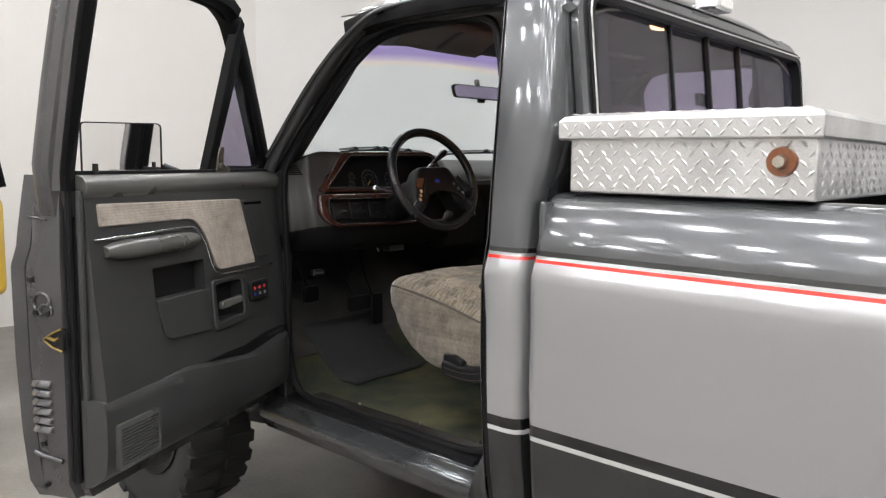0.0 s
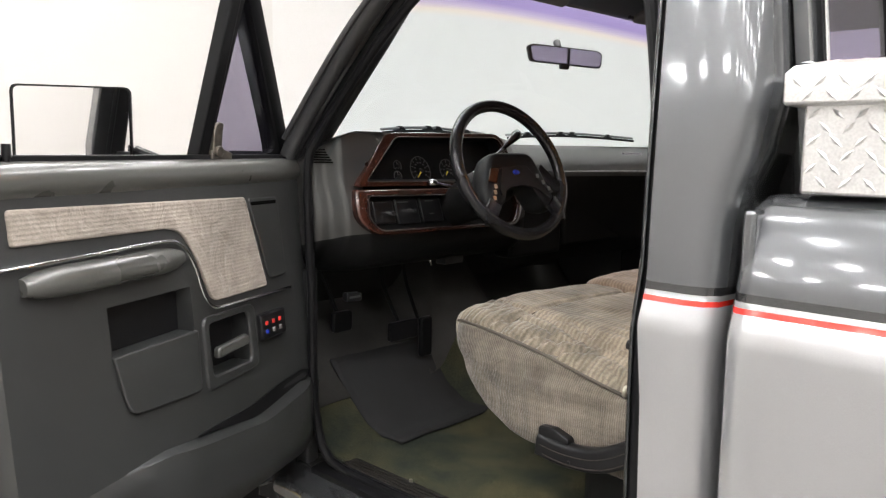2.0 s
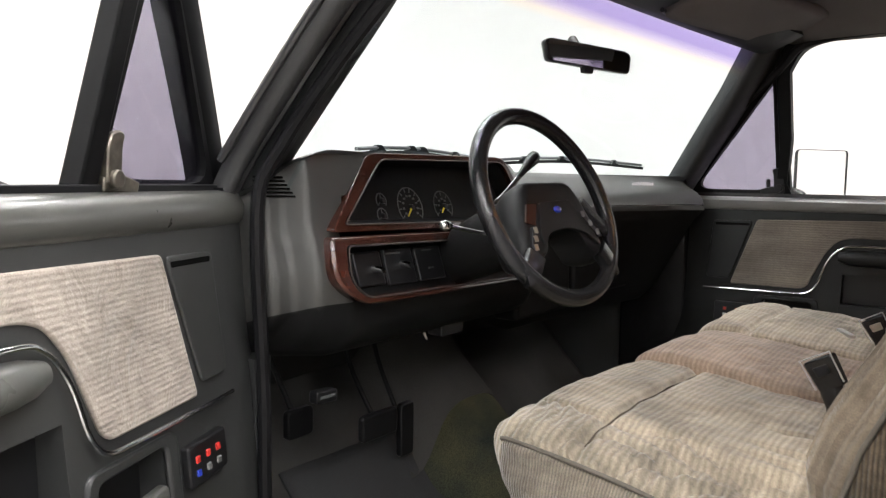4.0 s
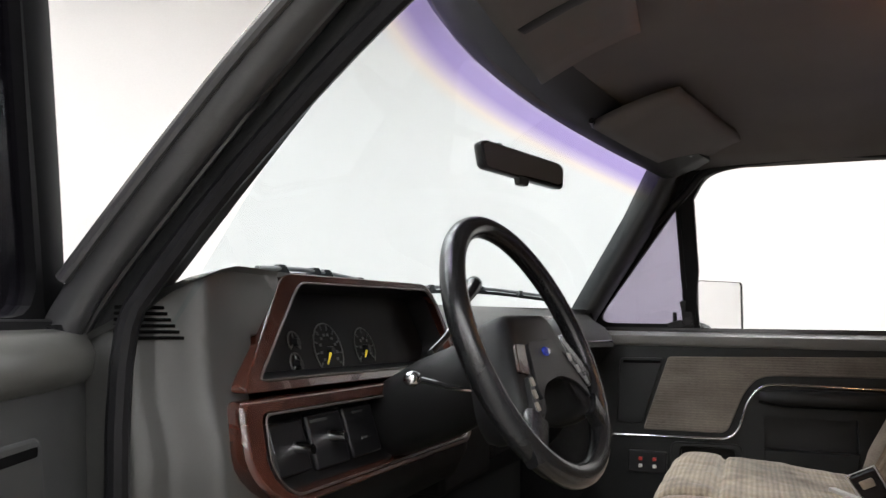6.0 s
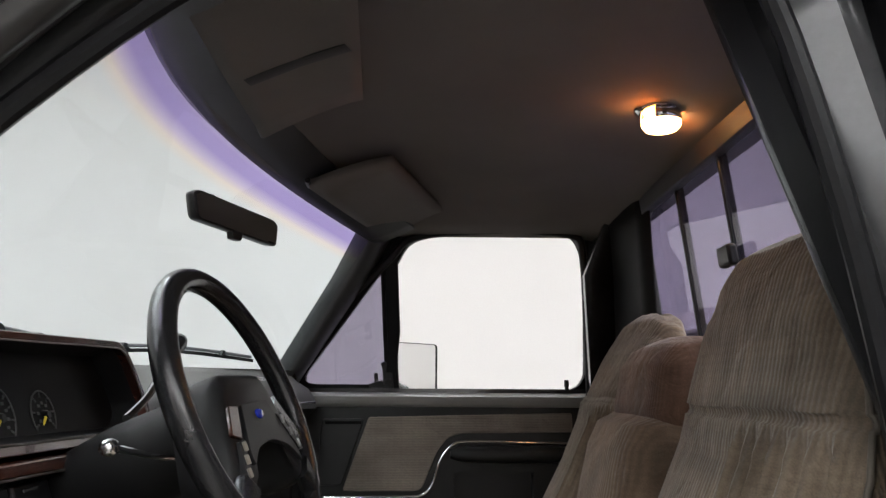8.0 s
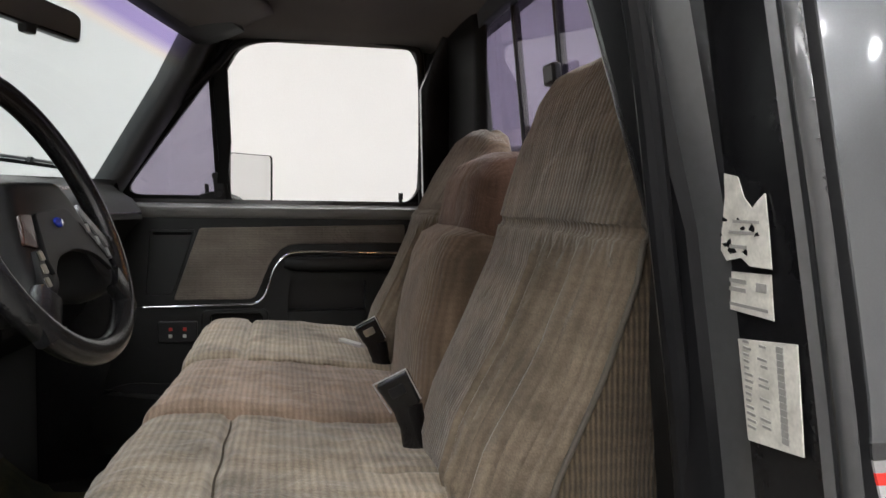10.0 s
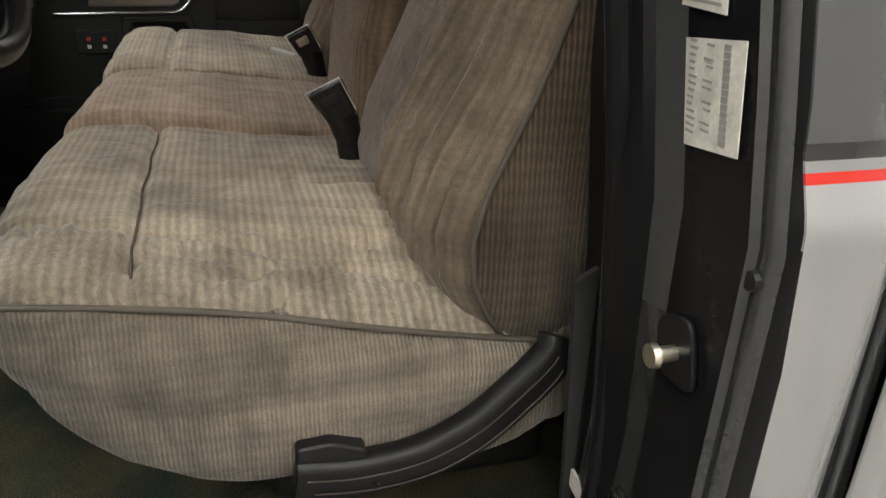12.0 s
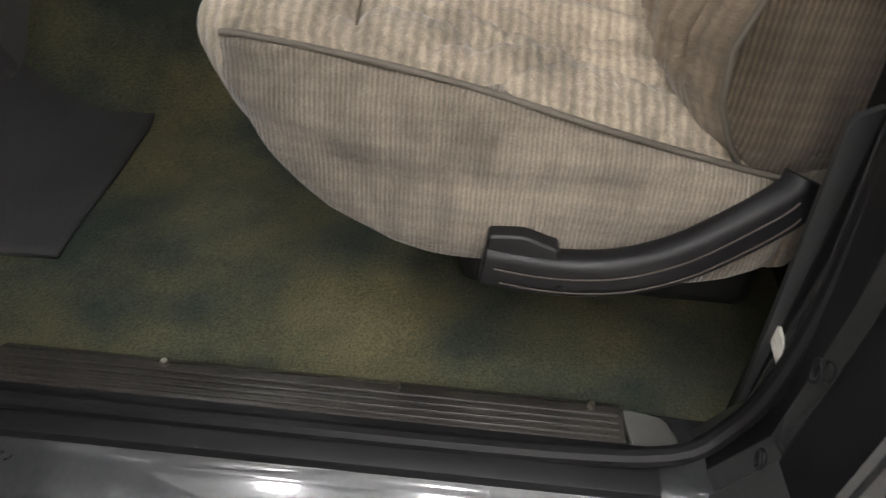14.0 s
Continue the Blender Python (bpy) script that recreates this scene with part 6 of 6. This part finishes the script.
part("recliner_screw", rod((0.228, 0.255, 0.851), (0.2175, 0.255, 0.851), 0.006, 0.004, 8), M_BLACK, rec)
# belt buckles
rim_line = [(-0.028, 0.0145, -0.008), (-0.0305, 0.0145, 0.043), (0.0305, 0.0145, 0.043), (0.028, 0.0145, -0.008)]
for x, y, z in ((0.665, 0.228, 1.158), (1.19, 0.212, 1.155)):
    foot, neck = Vector((x + 0.005, y - 0.035, z - 0.115)), Vector((x, y - 0.010, z - 0.018))
    rows = []
    for k, w, d in ((0.0, 0.020, 0.014), (0.35, 0.022, 0.015), (0.6, 0.019, 0.013), (0.75, 0.022, 0.012), (1.0, 0.024, 0.010)):
        c = foot.lerp(neck, k)
        rows.append([c + Vector((d * math.cos(a) * -1, w * math.sin(a), 0)) for a in np.linspace(0, math.tau, 14, endpoint=False)])
    bk = part("belt_stalk", loft(rows, closed=True, caps=True), M_BLKGLOSS, seat, "black seat belt buckle", smooth=50)
    XF.append(Matrix.Translation((x, y, z)) @ Matrix(((0.28, -0.96, 0, 0), (0.826, 0.24, 0.5, 0), (-0.48, -0.14, 0.866, 0), (0, 0, 0, 1))) @ Matrix.Translation((0, 0, -0.012)))
    part("buckle_head", prism(rpoly([(-0.022, -0.014), (0.022, -0.014), (0.026, 0.038), (-0.026, 0.038)], 0.005), "y", -0.009, 0.011), M_BLKGLOSS, bk, bevel=0.003)
    part("buckle_edge", sweep([(p[0] * 0.9, 0.0115, p[2]) for p in rim_line], 0.0015), M_ALU, bk, "bright buckle edge")
    part("buckle_button", prism(rpoly([(-0.012, 0.010), (0.012, 0.010), (0.013, 0.026), (-0.013, 0.026)], 0.003), "y", 0.0105, 0.0128), M_STEEL if x > 1 else M_BLACK, bk, "release button", bevel=0.001)
    XF.pop()
XF.append(Matrix.Translation((1.09, 0.262, 1.150)) @ Matrix.Rotation(radians(25), 4, "Z"))
part("belt_tongue", prism(rpoly([(-0.040, -0.007), (0.044, -0.007), (0.048, 0.0), (0.044, 0.007), (-0.040, 0.007)], 0.003), "z", 0.0, 0.006), M_ALU, seat, "bright belt tongue", bevel=0.001)
XF.pop()

# ---- cargo bed ----
secs = [(0.06, 0.52), (0.03, 0.60), (0.012, 0.70), (0.002, 0.80), (-0.008, 0.95), (-0.010, 1.10), (-0.012, 1.205), (-0.011, 1.218), (-0.006, 1.232), (0.005, 1.262), (0.008, 1.269), (0.009, 1.28), (0.013, 1.295), (0.021, 1.318), (0.032, 1.345), (0.046, 1.372), (0.058, 1.390), (0.072, 1.402), (0.092, 1.409), (0.125, 1.410), (0.13, 1.395)]
for m in (Matrix.Identity(4), MIRROR):
    XF.append(m)
    rows = []
    for y in (-0.136, -0.139, -0.146, -0.16, -0.3, -0.7, -1.2, -1.8, -2.25):
        k = 0.012 * max(0, 1 - (-0.136 - y) / 0.012) if y > -0.148 else 0
        rows.append([(p[0] + k, y, p[1] - (k if p[1] > 1.39 else 0)) for p in secs])
    part("bed_side", loft(rows), M_PAINT, truck, "two-tone cargo bed side with red and black stripes", solid=0.003, smooth=50)
    part("bed_inner", box(0.10, 0.13, -2.25, -0.15, 0.85, 1.405), M_CHAR, truck)
    XF.pop()
part("bed_front", box(0.02, 1.95, -0.155, -0.137, 0.60, 1.39), M_CHAR, truck, bevel=0.006)
part("bed_floor", box(0.10, 1.87, -2.25, -0.15, 0.82, 0.85), M_UNDER, truck)
part("tailgate", box(0.03, 1.94, -2.29, -2.25, 0.78, 1.40), M_CHAR, truck, bevel=0.01)

# ---- front end ----
rows = []
for y in np.linspace(1.12, 2.42, 10):
    rows.append([(CX + u * 0.78, y - 0.16 * u * u * max(0, 1 - (y - 1.12) / 0.3), 1.435 - 0.05 * ((y - 1.12) / 1.1) ** 2 - 0.05 * u ** 4) for u in np.linspace(-1, 1, 15)])
part("hood", loft(rows), M_CHAR, truck, "dark grey metallic hood", solid=0.006, smooth=60)
part("cowl", loft([[ws(u, 1.44)[0:1] + (ws(u, 1.44)[1] + d, z) for u in np.linspace(-1, 1, 17)] for d, z in ((-0.02, 1.452), (0.06, 1.448), (0.12, 1.43))]), M_BLACK, truck, solid=0.006, smooth=60)
for m in (Matrix.Identity(4), MIRROR):
    XF.append(m)
    out = [(1.01, 0.62), (1.01, 1.42), (1.15, 1.43), (2.2, 1.36), (2.4, 1.34), (2.42, 0.72), (2.22, 0.72), (2.15, 0.86), (2.04, 0.96), (1.88, 1.02), (1.72, 1.02), (1.56, 0.96), (1.46, 0.84), (1.38, 0.66), (1.36, 0.62)]
    part("fender", prism(out, "x", 0.0, 0.05), M_CHAR, truck, "dark grey front fender", bevel=0.012)
    XF.pop()
part("grille", box(0.05, 1.92, 2.40, 2.46, 0.65, 1.33), M_BLACK, truck, bevel=0.02)
part("engine_block", box(0.5, 1.47, 1.42, 2.15, 0.6, 1.25), M_UNDER, truck)
for x in (0.50, 1.47):
    part("frame_rail", box(x - 0.04, x + 0.04, -2.2, 2.2, 0.44, 0.56), M_UNDER, truck)
part("front_axle", rod((0.15, 1.80, 0.42), (1.82, 1.80, 0.42), 0.05), M_UNDER, truck)
part("rear_axle", rod((0.15, -1.35, 0.42), (1.82, -1.35, 0.42), 0.06), M_UNDER, truck)
# under-sill bracket with holes
bm = bmesh.new()
for i in range(4):
    sweep([(0.30 + 0.02 * math.cos(a) * (1 + 0.4 * (i % 2)), 1.10 + i * 0.055 + 0.016 * math.cos(a), 0.545 + 0.016 * math.sin(a)) for a in np.linspace(0, math.tau, 12, endpoint=False)], 0.006, closed=True, bm=bm)
part("bracket", bm, M_UNDER, truck)
# wipers
for x0, x1 in ((0.42, 0.95), (1.05, 1.60)):
    pts = [(x, ws((x - CX) / 0.76, 1.52)[1] + 0.02, 1.516 + 0.012 * math.sin((x - x0) / (x1 - x0) * math.pi)) for x in np.linspace(x0, x1, 12)]
    wp = part("wiper", sweep(pts, 0.004), M_GREY, truck, "grey windshield wiper with black blade")
    part("wiper_blade", sweep([(p[0], p[1] - 0.006, p[2] - 0.01) for p in pts], [(-0.002, -0.004), (0.002, -0.004), (0.002, 0.004), (-0.002, 0.004)], up=(0, 0, 1)), M_RUBBER, wp)
    for k in (0.2, 0.45, 0.55, 0.8):
        p = pts[round(k * 11)]
        part("wiper_claw", prism(rpoly([(p[0] - 0.024, p[2] - 0.008), (p[0] + 0.024, p[2] - 0.008), (p[0] + 0.008, p[2] + 0.006), (p[0] - 0.008, p[2] + 0.006)], 0.003, 2), "y", p[1] - 0.005, p[1] + 0.005), M_RUBBER, wp, bevel=0.001)


# wheels with lugged tyres
def truck_wheel(x, y, side):
    R, W = 0.42, 0.27
    prof = [(0.24, 0.36), (0.30, 0.46), (0.36, 0.50), (0.395, 0.48), (0.41, 0.42), (0.41, 0.0), (0.41, -0.42), (0.395, -0.48), (0.36, -0.50), (0.30, -0.46), (0.24, -0.36)]
    rows = []
    for k in range(48):
        a = k * math.tau / 48
        rows.append([(x + w * W, y + r * math.cos(a), R + r * math.sin(a)) for r, w in prof])
    w = part("wheel", loft(rows + rows[:1]), M_TYRE, truck, "chunky black mud-terrain tyre on a wheel", smooth=50)
    bm = bmesh.new()
    for k in range(28):
        for s in (-1, 1):
            a = (k + (0.5 if s > 0 else 0)) * math.tau / 28
            t, n = Vector((0, -math.sin(a), math.cos(a))), Vector((0, math.cos(a), math.sin(a)))
            c = Vector((x, y, R))
            q = []
            for u in (-1, 1):
                for v0, v1 in ((0.05, 0.52),):
                    for h in (0.395, 0.425):
                        for v in (v0, v1):
                            q.append(c + n * (h if v < 0.4 else h - 0.02) + t * (u * 0.024 + 0.01 * v) + Vector((s * v * W, 0, 0)))
            vs = [bm.verts.new(p) for p in q]
            for f in ((0, 1, 3, 2), (4, 6, 7, 5), (0, 4, 5, 1), (2, 3, 7, 6), (0, 2, 6, 4), (1, 5, 7, 3)):
                bm.faces.new([vs[i] for i in f])
    tagged(part("tread", bm, M_TYRE, w), kind="stuff")
    part("rim", loft([[(x + d, y + r * math.cos(a), R + r * math.sin(a)) for a in np.linspace(0, math.tau, 32, endpoint=False)] for r, d in ((0.245, side * 0.11), (0.22, side * 0.10), (0.20, side * 0.05), (0.07, side * 0.06), (0.06, side * 0.09), (0.01, side * 0.09))], closed=True), M_BLACK, w, "dark wheel rim")


for x, s in ((0.14, -1), (1.83, 1)):
    truck_wheel(x, 1.80, s)
    truck_wheel(x, -1.35, s)

# ---- toolbox on the bed rails ----
tool = thing("toolbox", "diamond-plate aluminium toolbox lying across the bed rails", "toolbox", (CX, -0.46, 1.41))
body = part("body", box(0.058, 1.91, -0.725, -0.195, 1.414, 1.535), M_ALU, tool, bevel=0.004)
lid = part("lid", loft([[(CX + sx * (0.945 - i), -0.455 + sy * (0.283 - i), z) for sx, sy in ((-1, -1), (1, -1), (1, 1), (-1, 1))] for i, z in ((0.003, 1.530), (0.0, 1.533), (0.0, 1.572), (0.008, 1.582), (0.04, 1.590))], closed=True, caps=True), M_ALU, tool, "raised aluminium lid", bevel=0.004)
lug = bmesh.new()
def lugs(bm, origin, u, v, nu, nv, du, dv, n):
    o, u, v, n = Vector(origin), Vector(u), Vector(v), Vector(n)
    for i in range(nu):
        for j in range(nv):
            c = o + u * (du * (i + 0.5 * (j % 2))) + v * (dv * j)
            d = (u + v * (1 if (i + j) % 2 else -1)).normalized()
            e = n.cross(d)
            L, W = 0.0115, 0.0036
            b = [bm.verts.new(c + d * a * L + e * w * W) for a, w in ((-1, 0), (0, -1), (1, 0), (0, 1))]
            t = bm.verts.new(c + n * 0.0022)
            for k in range(4):
                bm.faces.new((b[k], b[(k + 1) % 4], t))


lugs(lug, (0.058, -0.715, 1.430), (0, 1, 0), (0, 0, 1), 18, 6, 0.0290, 0.0180, (-1, 0, 0))
lugs(lug, (0.08, -0.725, 1.430), (1, 0, 0), (0, 0, 1), 60, 6, 0.0290, 0.0180, (0, -1, 0))
lugs(lug, (0.040, -0.725, 1.543), (0, 1, 0), (0, 0, 1), 19, 2, 0.0290, 0.0180, (-1, 0, 0))
lugs(lug, (0.09, -0.69, 1.590), (1, 0, 0), (0, 1, 0), 60, 29, 0.0290, 0.0180, (0, 0, 1))
tagged(part("diamond_relief", lug, M_ALU, tool, "raised diamond pattern", smooth=10), kind="stuff")
mk = part("marker_light", rod((0.060, -0.662, 1.487), (0.048, -0.662, 1.487), 0.030, 0.027, 24), M_AMBER, tool, "round amber-brown marker lamp")
part("marker_cap", rod((0.050, -0.662, 1.487), (0.034, -0.662, 1.487), 0.014, 0.011, 16), M_STEEL, mk, "dull metal cap")

# ---- yellow off-roader beyond the open door ----
car = thing("car", "yellow off-road car with a black soft top", "car", (-1.2, 4.4, 0))
part("body", prism(rpoly([(-2.9, 0.62), (-2.9, 1.20), (-2.6, 1.27), (0.19, 1.27), (0.255, 1.20), (0.255, 0.62)], 0.06), "y", 3.95, 5.4), M_YELCAR, car, "yellow painted body", bevel=0.03)
part("sill", box(-2.7, 0.1, 4.0, 5.35, 0.45, 0.62), M_UNDER, car, bevel=0.02)
part("windscreen", prism([(-1.75, 1.27), (-1.5, 1.27), (-1.25, 1.70), (-1.32, 1.72)], "y", 4.0, 5.3), M_PURPLE, car)
part("soft_top", loft([[(x, y, z) for x, z in ((-0.40, 1.28), (-0.32, 1.50), (-0.15, 1.58), (0.10, 1.57), (0.23, 1.47), (0.262, 1.28))] for y in (4.0, 4.04, 5.3, 5.34)]), M_RUBBER, car, "folded black soft top", solid=0.05, smooth=40)
for x in (-2.2, -0.35):
    for y in (3.98, 5.2):
        w = part("wheel", rod((x, y - 0.06, 0.38), (x, y + 0.18, 0.38), 0.38, n=28), M_TYRE, car, bevel=0.03)
        part("rim", rod((x, y - 0.075, 0.38), (x, y - 0.05, 0.38), 0.2, n=20), M_STEEL, w)
